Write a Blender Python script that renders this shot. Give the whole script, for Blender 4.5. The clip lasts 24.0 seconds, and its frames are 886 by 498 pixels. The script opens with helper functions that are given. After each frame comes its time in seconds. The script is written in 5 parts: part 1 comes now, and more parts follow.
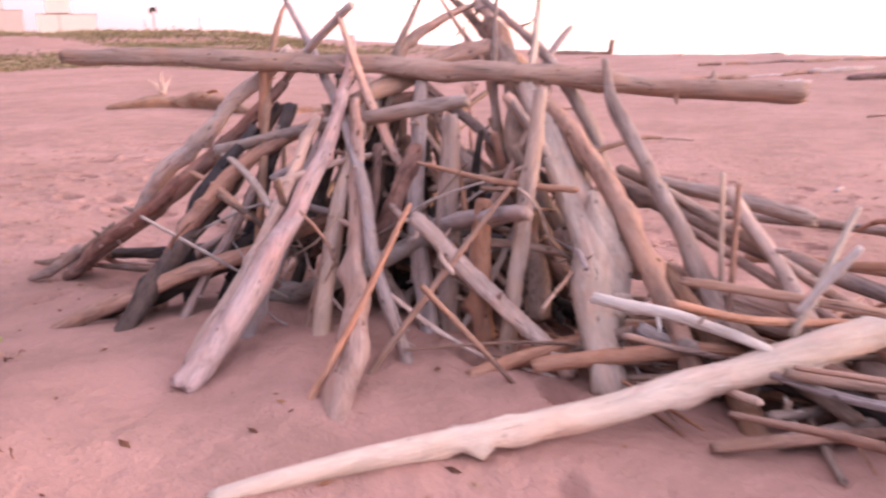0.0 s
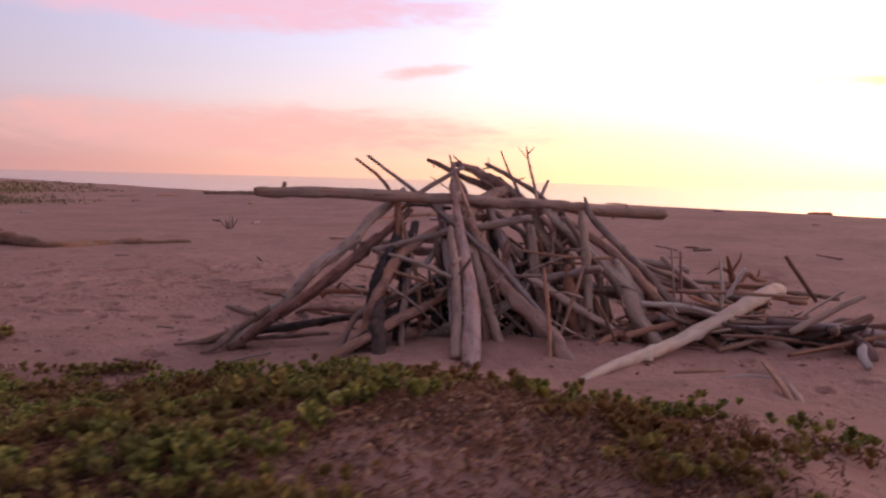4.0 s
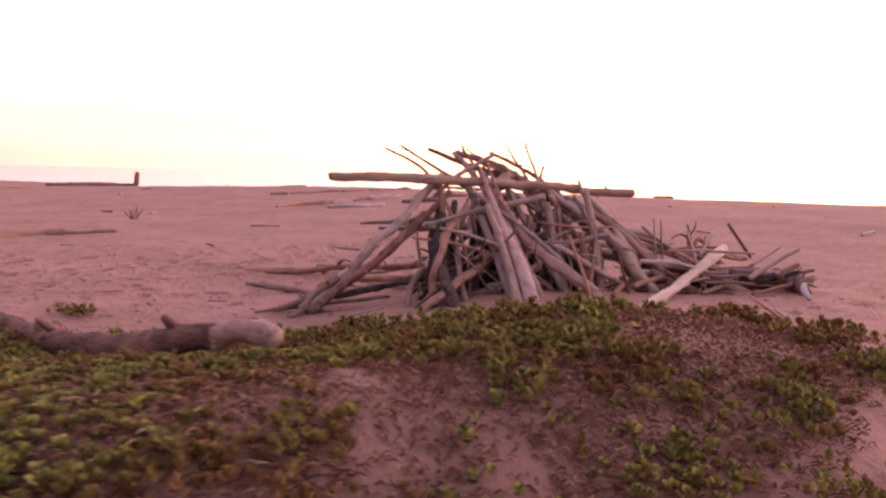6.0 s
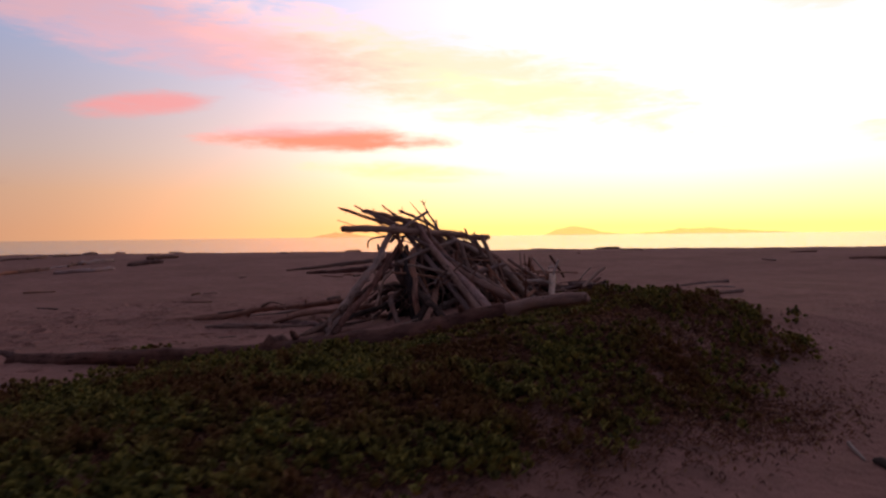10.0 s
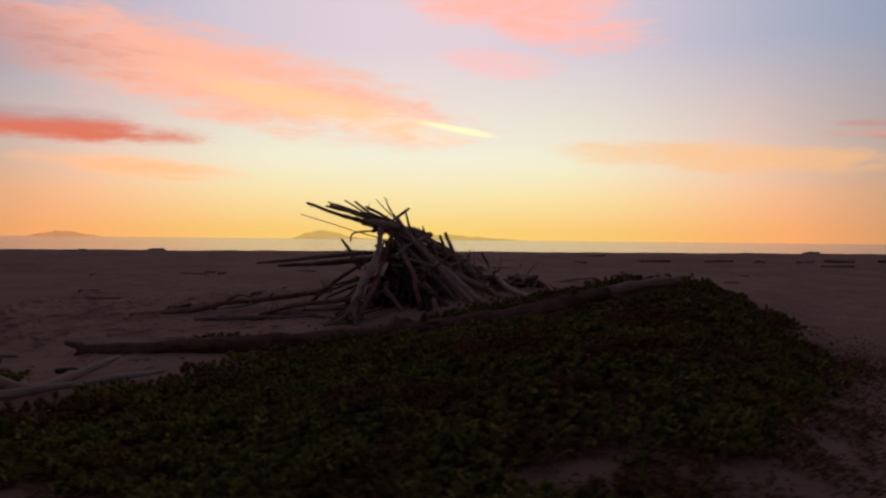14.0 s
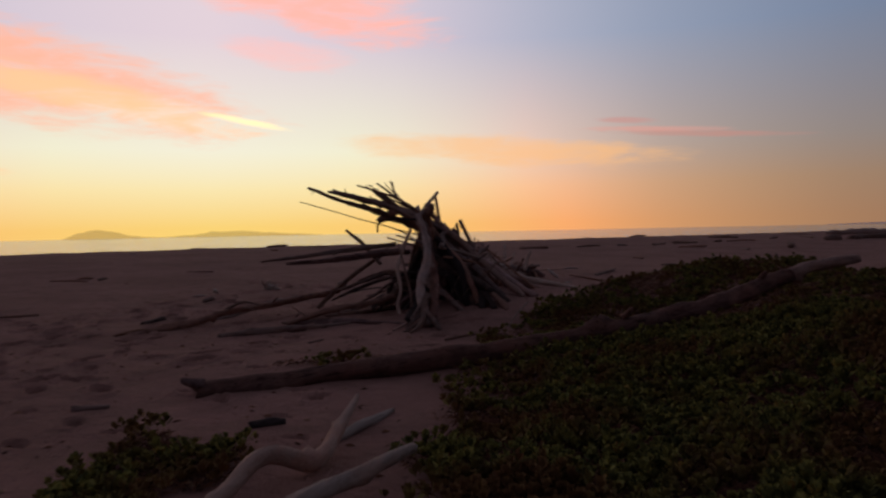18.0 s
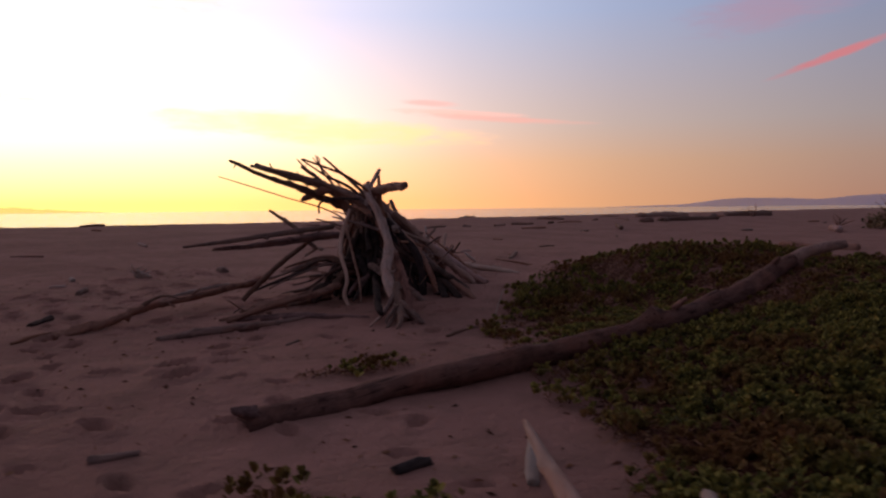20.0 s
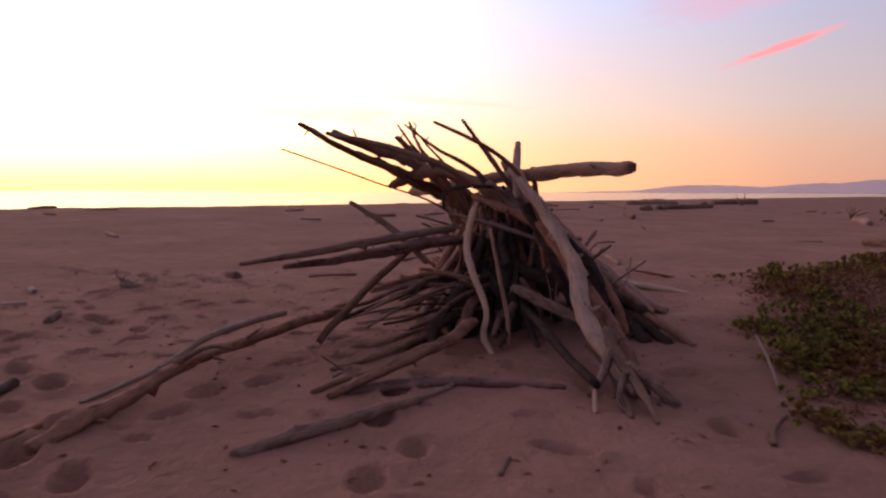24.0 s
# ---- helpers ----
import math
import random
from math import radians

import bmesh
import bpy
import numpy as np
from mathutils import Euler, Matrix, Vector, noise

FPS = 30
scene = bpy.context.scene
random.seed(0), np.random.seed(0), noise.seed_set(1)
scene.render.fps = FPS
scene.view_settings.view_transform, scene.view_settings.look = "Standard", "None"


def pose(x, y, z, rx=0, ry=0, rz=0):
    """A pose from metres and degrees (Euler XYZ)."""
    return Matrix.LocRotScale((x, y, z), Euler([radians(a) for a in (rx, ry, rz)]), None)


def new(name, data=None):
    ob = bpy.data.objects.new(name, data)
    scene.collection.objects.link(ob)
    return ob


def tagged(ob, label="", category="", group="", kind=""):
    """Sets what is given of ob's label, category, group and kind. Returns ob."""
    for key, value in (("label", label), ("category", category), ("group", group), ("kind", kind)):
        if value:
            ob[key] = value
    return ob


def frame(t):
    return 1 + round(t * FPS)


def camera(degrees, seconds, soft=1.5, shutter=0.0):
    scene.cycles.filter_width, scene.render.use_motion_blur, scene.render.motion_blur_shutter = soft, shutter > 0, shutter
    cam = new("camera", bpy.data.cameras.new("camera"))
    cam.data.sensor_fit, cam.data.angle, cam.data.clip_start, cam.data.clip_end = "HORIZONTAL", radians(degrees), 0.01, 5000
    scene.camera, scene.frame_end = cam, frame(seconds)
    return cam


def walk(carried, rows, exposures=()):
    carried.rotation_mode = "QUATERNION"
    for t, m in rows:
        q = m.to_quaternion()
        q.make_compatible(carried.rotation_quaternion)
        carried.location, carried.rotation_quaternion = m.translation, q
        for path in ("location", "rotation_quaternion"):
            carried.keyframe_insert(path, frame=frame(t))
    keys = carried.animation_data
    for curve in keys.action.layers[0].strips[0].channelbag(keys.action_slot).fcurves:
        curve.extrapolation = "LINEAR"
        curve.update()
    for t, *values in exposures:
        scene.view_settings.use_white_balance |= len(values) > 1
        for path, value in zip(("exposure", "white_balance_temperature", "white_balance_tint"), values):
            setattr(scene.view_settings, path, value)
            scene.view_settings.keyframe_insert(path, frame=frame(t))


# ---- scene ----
cam = camera(62.19, 24.0, soft=2.3, shutter=0.55)
PATH = [
    (0.0, 2.961, -3.535, 1.807, 73.62, 0.12, 27.81),
    (0.5, 3.048, -4.027, 1.728, 75.86, -1.66, 21.47),
    (1.0, 2.950, -4.812, 1.825, 75.70, -2.63, 18.90),
    (1.5, 2.611, -5.349, 1.793, 79.50, -0.28, 19.53),
    (3.5, 0.660, -7.446, 1.893, 84.68, -1.56, 1.86),
    (4.0, 0.000, -7.801, 1.826, 84.61, -1.47, 0.00),
    (4.5, -0.615, -8.121, 1.735, 84.36, -2.14, -2.31),
    (5.0, -1.265, -8.501, 1.633, 82.64, -2.00, -5.99),
    (5.5, -1.933, -8.769, 1.670, 82.72, -1.41, -8.51),
    (6.0, -2.619, -9.175, 1.719, 84.10, -1.16, -12.64),
    (6.5, -3.329, -9.297, 1.629, 86.11, -1.95, -14.04),
    (7.0, -4.040, -9.471, 1.613, 86.51, -1.02, -17.26),
    (7.5, -4.766, -9.633, 1.552, 85.94, -1.17, -21.91),
    (8.0, -5.511, -9.783, 1.572, 85.73, -0.76, -27.62),
    (8.5, -6.285, -9.934, 1.628, 87.83, -0.57, -32.64),
    (9.0, -7.093, -10.010, 1.624, 88.67, -0.93, -34.97),
    (9.5, -7.946, -9.995, 1.595, 89.47, 0.50, -39.06),
    (10.0, -8.808, -10.023, 1.521, 88.95, 0.68, -42.00),
    (10.5, -9.549, -9.950, 1.509, 88.22, 0.41, -44.99),
    (11.0, -10.147, -9.875, 1.482, 88.64, 0.15, -48.13),
    (11.5, -10.747, -9.712, 1.487, 88.94, 0.62, -50.68),
    (13.5, -12.077, -7.823, 1.405, 90.10, -0.77, -60.06),
    (14.0, -12.390, -7.200, 1.366, 89.25, -0.58, -61.51),
    (14.5, -12.563, -6.632, 1.412, 88.08, 0.73, -62.65),
    (15.0, -12.531, -6.235, 1.486, 87.45, 1.34, -64.01),
    (15.5, -12.705, -5.774, 1.458, 88.29, 1.14, -64.75),
    (16.0, -12.693, -5.111, 1.459, 89.34, 0.21, -68.38),
    (16.5, -12.808, -4.435, 1.366, 90.21, -0.74, -69.09),
    (17.0, -12.665, -3.690, 1.280, 91.43, -0.39, -70.25),
    (17.5, -12.497, -3.041, 1.251, 90.14, 0.24, -70.78),
    (18.0, -12.321, -2.461, 1.289, 88.65, 1.16, -77.38),
    (18.5, -11.974, -1.897, 1.272, 88.79, 0.62, -81.60),
    (20.5, -11.121, 0.500, 1.367, 87.71, 0.71, -94.99),
    (21.0, -10.621, 0.994, 1.298, 90.38, 0.72, -94.98),
    (21.5, -10.344, 1.352, 1.486, 87.73, 0.41, -95.04),
    (22.0, -9.888, 1.518, 1.506, 85.46, 1.47, -97.16),
    (22.5, -9.322, 1.818, 1.460, 85.13, 1.81, -94.43),
    (23.0, -8.787, 1.889, 1.516, 86.25, 1.81, -93.60),
    (23.5, -8.063, 1.896, 1.479, 86.03, 1.38, -94.71),
    (24.0, -7.448, 2.033, 1.465, 85.51, -0.21, -95.99),
]
EXPOSURES = [(0.0, 4.36, 6800, 12), (1.5, 4.1, 6800, 12), (3.5, 2.4, 7100, 23), (4.0, 2.4, 7100, 23), (5.0, 2.95, 7850, 36), (6.0, 3.38, 7850, 37), (7.0, 2.9, 7850, 36), (8.0, 2.45, 7800, 35),
             (9.0, 1.6, 7250, 28), (10.0, 0.83, 6850, 25), (11.5, 0.3, 6500, 15), (13.5, -0.05, 6500, 13), (14.5, -0.08, 6450, 13),
             (18.5, -0.06, 6450, 13), (20.5, 1.25, 7200, 25), (21.0, 1.58, 7550, 28), (22.0, 1.68, 7600, 28), (23.0, 1.98, 7600, 28), (24.0, 1.7, 7500, 27)]
walk(cam, [(t, pose(x, y, z, rx, ry, rz)) for t, x, y, z, rx, ry, rz in PATH], EXPOSURES)

# ---- world: sky after sunset, the glow low over the sea ----
GLOW = Vector((math.sin(radians(60)), math.cos(radians(60)), 0.0))


def mth(tree, op, a, b=None, clamp=False):
    n = tree.nodes.new("ShaderNodeMath")
    n.operation, n.use_clamp = op, clamp
    for i, v in enumerate((a, b)):
        if v is None:
            continue
        if isinstance(v, (int, float)):
            n.inputs[i].default_value = v
        else:
            tree.links.new(v, n.inputs[i])
    return n.outputs[0]


def ramp(tree, fac, stops, smooth=False):
    n = tree.nodes.new("ShaderNodeValToRGB")
    tree.links.new(fac, n.inputs[0])
    e = n.color_ramp.elements
    while len(e) < len(stops):
        e.new(0.5)
    for el, (p, c) in zip(e, stops):
        el.position = p
        el.color = (*c, 1) if len(c) == 3 else c
    n.color_ramp.interpolation = "EASE" if smooth is True else (smooth or "LINEAR")
    return n.outputs[0]


def mixc(tree, fac, a, b, blend="MIX"):
    n = tree.nodes.new("ShaderNodeMix")
    n.data_type, n.blend_type = "RGBA", blend
    for i, v in ((0, fac), (6, a), (7, b)):
        if isinstance(v, (int, float)):
            n.inputs[i].default_value = v
        elif isinstance(v, tuple):
            n.inputs[i].default_value = (*v, 1)
        else:
            tree.links.new(v, n.inputs[i])
    return n.outputs[2]


def noise_tex(tr, co, scale, detail=4.0, rough=0.55, dist=0.0):
    n = tr.nodes.new("ShaderNodeTexNoise")
    tr.links.new(co, n.inputs["Vector"])
    n.inputs["Scale"].default_value, n.inputs["Detail"].default_value = scale, detail
    n.inputs["Roughness"].default_value, n.inputs["Distortion"].default_value = rough, dist
    return n.outputs["Fac"]


CLOUDS = [(42.5, 12.2, 17, 2.7, -10, (1.14, 0.514, 0.326), 0.85), (52, 9.9, 9.5, 1, -11, (1.31, 0.721, 0.334), 0.6),
          (34, 7.4, 8.5, 0.75, 0, (0.783, 0.189, 0.111), 0.95), (31, 8.2, 6.0, 0.5, 2, (0.516, 0.335, 0.348), 0.5), (39, 5.0, 6.5, 0.6, -3, (1.26, 0.559, 0.226), 0.75),
          (20, 9.6, 4.0, 0.75, 6, (0.547, 0.202, 0.184), 0.75), (66.5, 17.6, 9, 2, -12, (1.2, 0.52, 0.401), 0.85), (65.8, 13.4, 4, 0.9, -6, (1.14, 0.575, 0.508), 0.55),
          (62.5, 8.5, 2.8, 0.22, -10, (1.47, 1.14, 0.563), 0.9), (82, 6.2, 10.0, 1.0, -4, (1.08, 0.56, 0.20), 0.6), (94, 7.3, 4.5, 0.2, -3, (0.8, 0.36, 0.29), 0.6),
          (91.5, 8.1, 2.0, 0.22, -4, (0.654, 0.275, 0.235), 0.5), (120.2, 10.0, 3.7, 0.24, 17, (0.36, 0.125, 0.135), 0.9), (118.5, 14.5, 6.5, 1.7, 12, (0.25, 0.16, 0.21), 0.6),
          (97, 6.8, 5.5, 0.2, -4, (0.62, 0.27, 0.22), 0.5), (-12.5, 12.0, 15.0, 1.3, 2, (0.174, 0.107, 0.128), 0.8), (-1.5, 8.1, 2.8, 0.45, 6, (0.175, 0.0975, 0.0924), 0.7),
          (-14, 3.4, 18.0, 1.6, 0, (0.172, 0.096, 0.0909), 0.7), (22, 14.5, 14.0, 2.2, -8, (0.484, 0.278, 0.29), 0.7), (8, 16.5, 12.0, 1.6, -4, (0.37, 0.25, 0.275), 0.6)]


def around(tr, away, rows):
    return ramp(tr, away, [(deg / 180, (r, g, b)) for deg, r, g, b in rows], "B_SPLINE")


def make_world():
    w = bpy.data.worlds.new("sunset_sky")
    scene.world = w
    w.use_nodes = True
    tr = w.node_tree
    tr.nodes.clear()
    co = tr.nodes.new("ShaderNodeTexCoord").outputs["Generated"]
    sep = tr.nodes.new("ShaderNodeSeparateXYZ")
    tr.links.new(co, sep.inputs[0])
    x, y, z = sep.outputs
    up = mth(tr, "MAXIMUM", z, 0.0)
    flat = mth(tr, "SQRT", mth(tr, "MAXIMUM", mth(tr, "SUBTRACT", 1.0, mth(tr, "MULTIPLY", z, z)), 1e-4))
    toward = mth(tr, "DIVIDE", mth(tr, "ADD", mth(tr, "MULTIPLY", x, GLOW.x), mth(tr, "MULTIPLY", y, GLOW.y)), flat)
    away = mth(tr, "DIVIDE", mth(tr, "ARCCOSINE", mth(tr, "MINIMUM", mth(tr, "MAXIMUM", toward, -1.0), 1.0)), math.pi)
    # colours round the horizon, by degrees away from the glow
    low = around(tr, away, [(0, 1.62, 0.7, 0.185), (14, 1.46, 0.62, 0.175), (24, 1.16, 0.475, 0.16), (34, 0.66, 0.335, 0.150), (46, 0.39, 0.215, 0.112), (62, 0.235, 0.138, 0.098),
                            (85, 0.13, 0.07, 0.068), (110, 0.0712, 0.0456, 0.0522), (140, 0.0324, 0.0252, 0.0306), (180, 0.018, 0.0162, 0.0225)])
    mid = around(tr, away, [(0, 1.62, 1.13, 0.72), (14, 1.42, 0.97, 0.64), (24, 1, 0.68, 0.48), (34, 0.53, 0.385, 0.262), (46, 0.335, 0.248, 0.174), (62, 0.218, 0.187, 0.156),
                            (85, 0.135, 0.114, 0.124), (110, 0.0779, 0.0684, 0.0798), (140, 0.0342, 0.0333, 0.0414), (180, 0.0189, 0.0189, 0.0261)])
    high = around(tr, away, [(0, 0.828, 0.696, 0.735), (14, 0.715, 0.628, 0.706), (24, 0.465, 0.49, 0.60), (34, 0.295, 0.352, 0.465), (46, 0.195, 0.250, 0.358), (62, 0.131, 0.170, 0.252),
                             (85, 0.096, 0.115, 0.175), (110, 0.0712, 0.0779, 0.106), (140, 0.0324, 0.0369, 0.0522), (180, 0.0171, 0.0198, 0.0288)])
    zen = (0.084, 0.084, 0.114)
    c = mixc(tr, ramp(tr, up, [(0.010, (0, 0, 0)), (0.11, (1, 1, 1))]), low, mid)
    c = mixc(tr, ramp(tr, up, [(0.06, (0, 0, 0)), (0.25, (1, 1, 1))]), c, high)
    c = mixc(tr, ramp(tr, up, [(0.30, (0, 0, 0)), (0.62, (1, 1, 1))]), c, zen)
    # streaks of cloud: bearing and height in degrees, half length, half width, tilt, colour, thickness
    az = mth(tr, "MULTIPLY", mth(tr, "ARCTAN2", x, y), 57.2958)
    el = mth(tr, "MULTIPLY", mth(tr, "ARCSINE", z), 57.2958)
    comb = tr.nodes.new("ShaderNodeCombineXYZ")
    tr.links.new(az, comb.inputs[0])
    tr.links.new(mth(tr, "MULTIPLY", el, 4.6), comb.inputs[1])
    wisp = noise_tex(tr, comb.outputs[0], 0.16, 7, 0.62, 0.5)
    fine = noise_tex(tr, comb.outputs[0], 0.5, 6, 0.65, 0.3)
    ragged = mth(tr, "ADD", mth(tr, "MULTIPLY", mth(tr, "SUBTRACT", wisp, 0.5), 2.2), mth(tr, "MULTIPLY", mth(tr, "SUBTRACT", fine, 0.5), 0.9))
    for b0, e0, rl, rw, tilt, col, thick in CLOUDS:
        t = radians(tilt)
        da, de = mth(tr, "SUBTRACT", az, b0), mth(tr, "SUBTRACT", el, e0)
        u = mth(tr, "ADD", mth(tr, "MULTIPLY", da, math.cos(t) / (1.25 * rl)), mth(tr, "MULTIPLY", de, math.sin(t) / (1.25 * rl)))
        v = mth(tr, "ADD", mth(tr, "MULTIPLY", da, -math.sin(t) / (1.3 * rw)), mth(tr, "MULTIPLY", de, math.cos(t) / (1.3 * rw)))
        d = mth(tr, "ADD", mth(tr, "MULTIPLY", u, u), mth(tr, "MULTIPLY", v, v))
        m = mth(tr, "MULTIPLY", mth(tr, "SUBTRACT", 1.25, mth(tr, "SUBTRACT", d, ragged)), 0.75, True)
        m = ramp(tr, m, [(0.0, (0, 0, 0)), (1.0, (thick,) * 3)], True)
        c = mixc(tr, m, c, col)
    bg = tr.nodes.new("ShaderNodeBackground")
    tr.links.new(c, bg.inputs[0])
    out = tr.nodes.new("ShaderNodeOutputWorld")
    tr.links.new(bg.outputs[0], out.inputs[0])


make_world()


# ---- materials ----
def material(name, rough=0.8):
    m = bpy.data.materials.new(name)
    m.use_nodes = True
    b = m.node_tree.nodes["Principled BSDF"]
    b.inputs["Roughness"].default_value = rough
    b.inputs["Specular IOR Level"].default_value = 0.08
    return m, m.node_tree, b


def bump(tr, b, height, strength, distance):
    n = tr.nodes.new("ShaderNodeBump")
    n.inputs["Strength"].default_value, n.inputs["Distance"].default_value = strength, distance
    tr.links.new(height, n.inputs["Height"])
    tr.links.new(n.outputs[0], b.inputs["Normal"])


def stretch(tr, co, v):
    n = tr.nodes.new("ShaderNodeMapping")
    n.inputs["Scale"].default_value = v
    tr.links.new(co, n.inputs[0])
    return n.outputs[0]


def wood(name, dark, light, warm, rough=0.85, cracks=0.8):
    """Weathered driftwood: grain along the local z axis."""
    m, tr, b = material(name, rough)
    co = tr.nodes.new("ShaderNodeTexCoord").outputs["Object"]
    grain = noise_tex(tr, stretch(tr, co, (1, 1, 0.09)), 55, 6, 0.68, 1.2)
    crack = noise_tex(tr, stretch(tr, co, (1, 1, 0.05)), 26, 4, 0.6, 1.4)
    blotch = noise_tex(tr, co, 2.6, 5, 0.65, 0.6)
    patch = noise_tex(tr, stretch(tr, co, (1, 1, 0.35)), 9, 5, 0.65, 0.8)
    pit = tr.nodes.new("ShaderNodeTexVoronoi")
    pit.inputs["Scale"].default_value = 11
    pit.inputs["Randomness"].default_value = 1.0
    tr.links.new(stretch(tr, co, (1, 1, 0.6)), pit.inputs["Vector"])
    c = mixc(tr, ramp(tr, grain, [(0.30, (0, 0, 0)), (0.70, (1, 1, 1))]), tuple(0.6 * d + 0.4 * l for d, l in zip(dark, light)), light)
    c = mixc(tr, ramp(tr, patch, [(0.36, (0.85, 0.85, 0.85)), (0.56, (0, 0, 0))]), c, dark)
    c = mixc(tr, ramp(tr, blotch, [(0.44, (0, 0, 0)), (0.66, (0.8, 0.8, 0.8))]), c, warm)
    c = mixc(tr, ramp(tr, crack, [(0.32, (cracks,) * 3), (0.39, (0, 0, 0))]), c, tuple(v * 0.25 for v in dark))
    c = mixc(tr, ramp(tr, pit.outputs["Distance"], [(0.05, (cracks,) * 3), (0.13, (0, 0, 0))]), c, tuple(v * 0.3 for v in dark))
    info = tr.nodes.new("ShaderNodeObjectInfo").outputs["Random"]
    cast = mth(tr, "FRACT", mth(tr, "MULTIPLY", info, 7.31))
    c = mixc(tr, 1.0, c, ramp(tr, cast, [(0.0, (1.13, 0.92, 0.86)), (0.35, (1.07, 0.97, 0.93)), (0.65, (0.99, 0.99, 1.0)), (1.0, (0.96, 0.96, 1.06))]), "MULTIPLY")
    stain = noise_tex(tr, stretch(tr, co, (1, 1, 0.3)), 5.5, 4, 0.6, 0.5)
    c = mixc(tr, ramp(tr, stain, [(0.50, (0, 0, 0)), (0.68, (0.55, 0.55, 0.55))]), c, mixc(tr, 1.0, c, (1.20, 0.87, 0.80), "MULTIPLY"))
    hsv = tr.nodes.new("ShaderNodeHueSaturation")
    tr.links.new(c, hsv.inputs["Color"])
    tr.links.new(mth(tr, "MULTIPLY_ADD", info, 0.55), hsv.inputs["Value"])
    hsv.inputs["Value"].links[0].from_node.inputs[2].default_value = 0.72
    tr.links.new(hsv.outputs[0], b.inputs["Base Color"])
    bump(tr, b, mth(tr, "ADD", mth(tr, "ADD", grain, mth(tr, "MULTIPLY", crack, 1.5)), mth(tr, "MULTIPLY", patch, 1.6)), 0.7, 0.016)
    return m


WOOD_GREY = wood("grey_driftwood", (0.22, 0.157, 0.138), (0.47, 0.36, 0.325), (0.43, 0.28, 0.22))
WOOD_TAN = wood("tan_driftwood", (0.22, 0.165, 0.143), (0.43, 0.345, 0.305), (0.42, 0.29, 0.225))
WOOD_PALE = wood("bleached_driftwood", (0.36, 0.285, 0.245), (0.52, 0.43, 0.375), (0.49, 0.37, 0.30), cracks=0.3)
WOOD_BROWN = wood("brown_driftwood", (0.115, 0.075, 0.062), (0.33, 0.225, 0.185), (0.31, 0.18, 0.128))
WOOD_BARK = wood("barky_driftwood", (0.070, 0.040, 0.036), (0.25, 0.155, 0.135), (0.34, 0.195, 0.155))
WOOD_PINK = wood("pinkish_driftwood", (0.20, 0.128, 0.108), (0.46, 0.305, 0.26), (0.43, 0.25, 0.19))
WOOD_RED = wood("reddish_driftwood", (0.19, 0.105, 0.076), (0.37, 0.225, 0.165), (0.38, 0.185, 0.112))
WOOD_RUST = wood("rusty_root_wood", (0.125, 0.056, 0.036), (0.29, 0.145, 0.092), (0.32, 0.15, 0.085))
# near-black: burnt legs, dark pieces, and shade painted onto the shelter's filler poles
WOOD_CHAR_SHADE = wood("charred_shaded_driftwood", (0.018, 0.015, 0.015), (0.085, 0.068, 0.064), (0.12, 0.085, 0.072))


def make_sand():
    m, tr, b = material("beach_sand", 0.95)
    co = tr.nodes.new("ShaderNodeTexCoord").outputs["Object"]
    big = noise_tex(tr, co, 0.35, 5, 0.6)
    mid = noise_tex(tr, co, 2.6, 5, 0.6)
    fine = noise_tex(tr, co, 260, 2, 0.6)
    c = mixc(tr, ramp(tr, big, [(0.35, (0, 0, 0)), (0.68, (1, 1, 1))]), (0.325, 0.162, 0.129), (0.442, 0.228, 0.187))
    c = mixc(tr, ramp(tr, mid, [(0.30, (0.5, 0.5, 0.5)), (0.55, (0, 0, 0))]), c, (0.20, 0.115, 0.086))
    c = mixc(tr, ramp(tr, fine, [(0.40, (0.35, 0.35, 0.35)), (0.6, (0, 0, 0))]), c, (0.12, 0.09, 0.075))
    tr.links.new(c, b.inputs["Base Color"])
    h = mth(tr, "ADD", mth(tr, "MULTIPLY", noise_tex(tr, co, 9, 5, 0.6), 1.0), mth(tr, "MULTIPLY", fine, 0.06))
    bump(tr, b, h, 1.0, 0.055)
    return m


SAND = make_sand()


def make_water():
    m, tr, b = material("sea_water", 0.09)
    b.inputs["Base Color"].default_value = (0.10, 0.10, 0.11, 1)
    b.inputs["IOR"].default_value = 4.0
    b.inputs["Specular IOR Level"].default_value = 1.0
    co = tr.nodes.new("ShaderNodeTexCoord").outputs["Object"]
    bump(tr, b, noise_tex(tr, stretch(tr, co, (1, 1, 1)), 0.22, 6, 0.65), 0.42, 0.7)
    return m


WATER = make_water()

# ---- ground ----
SEAWARD = (math.sin(radians(46)), math.cos(radians(46)))


def smooth(a, b, v):
    t = min(1.0, max(0.0, (v - a) / (b - a)))
    return t * t * (3 - 2 * t)


# the dune's crest line, height, and widths to the south and north, every 1.5 m from x = -10.5
CREST = (-5.75, -5.74, -5.68, -5.45, -5.50, -5.65, -5.20, -4.50, -4.30, -4.9)
HEIGHT = (0.03, 0.17, 0.36, 0.50, 0.51, 0.79, 0.62, 0.48, 0.27, 0.0)
SOUTH = (2.0, 1.95, 1.86, 1.75, 1.55, 1.0, 1.08, 1.45, 0.90, 1.05)
NORTH = (1.9, 1.96, 2.20, 2.66, 3.45, 2.25, 1.87, 1.9, 0.95, 1.4)


def knots(v, x):
    k = min(8.999, max(0.0, (x + 10.5) / 1.5))
    i = int(k)
    t = k - i
    a, b, c, d = v[max(0, i - 1)], v[i], v[i + 1], v[min(9, i + 2)]
    return 0.5 * (2 * b + (c - a) * t + (2 * a - 5 * b + 4 * c - d) * t * t + (3 * b - a - 3 * c + d) * t ** 3)


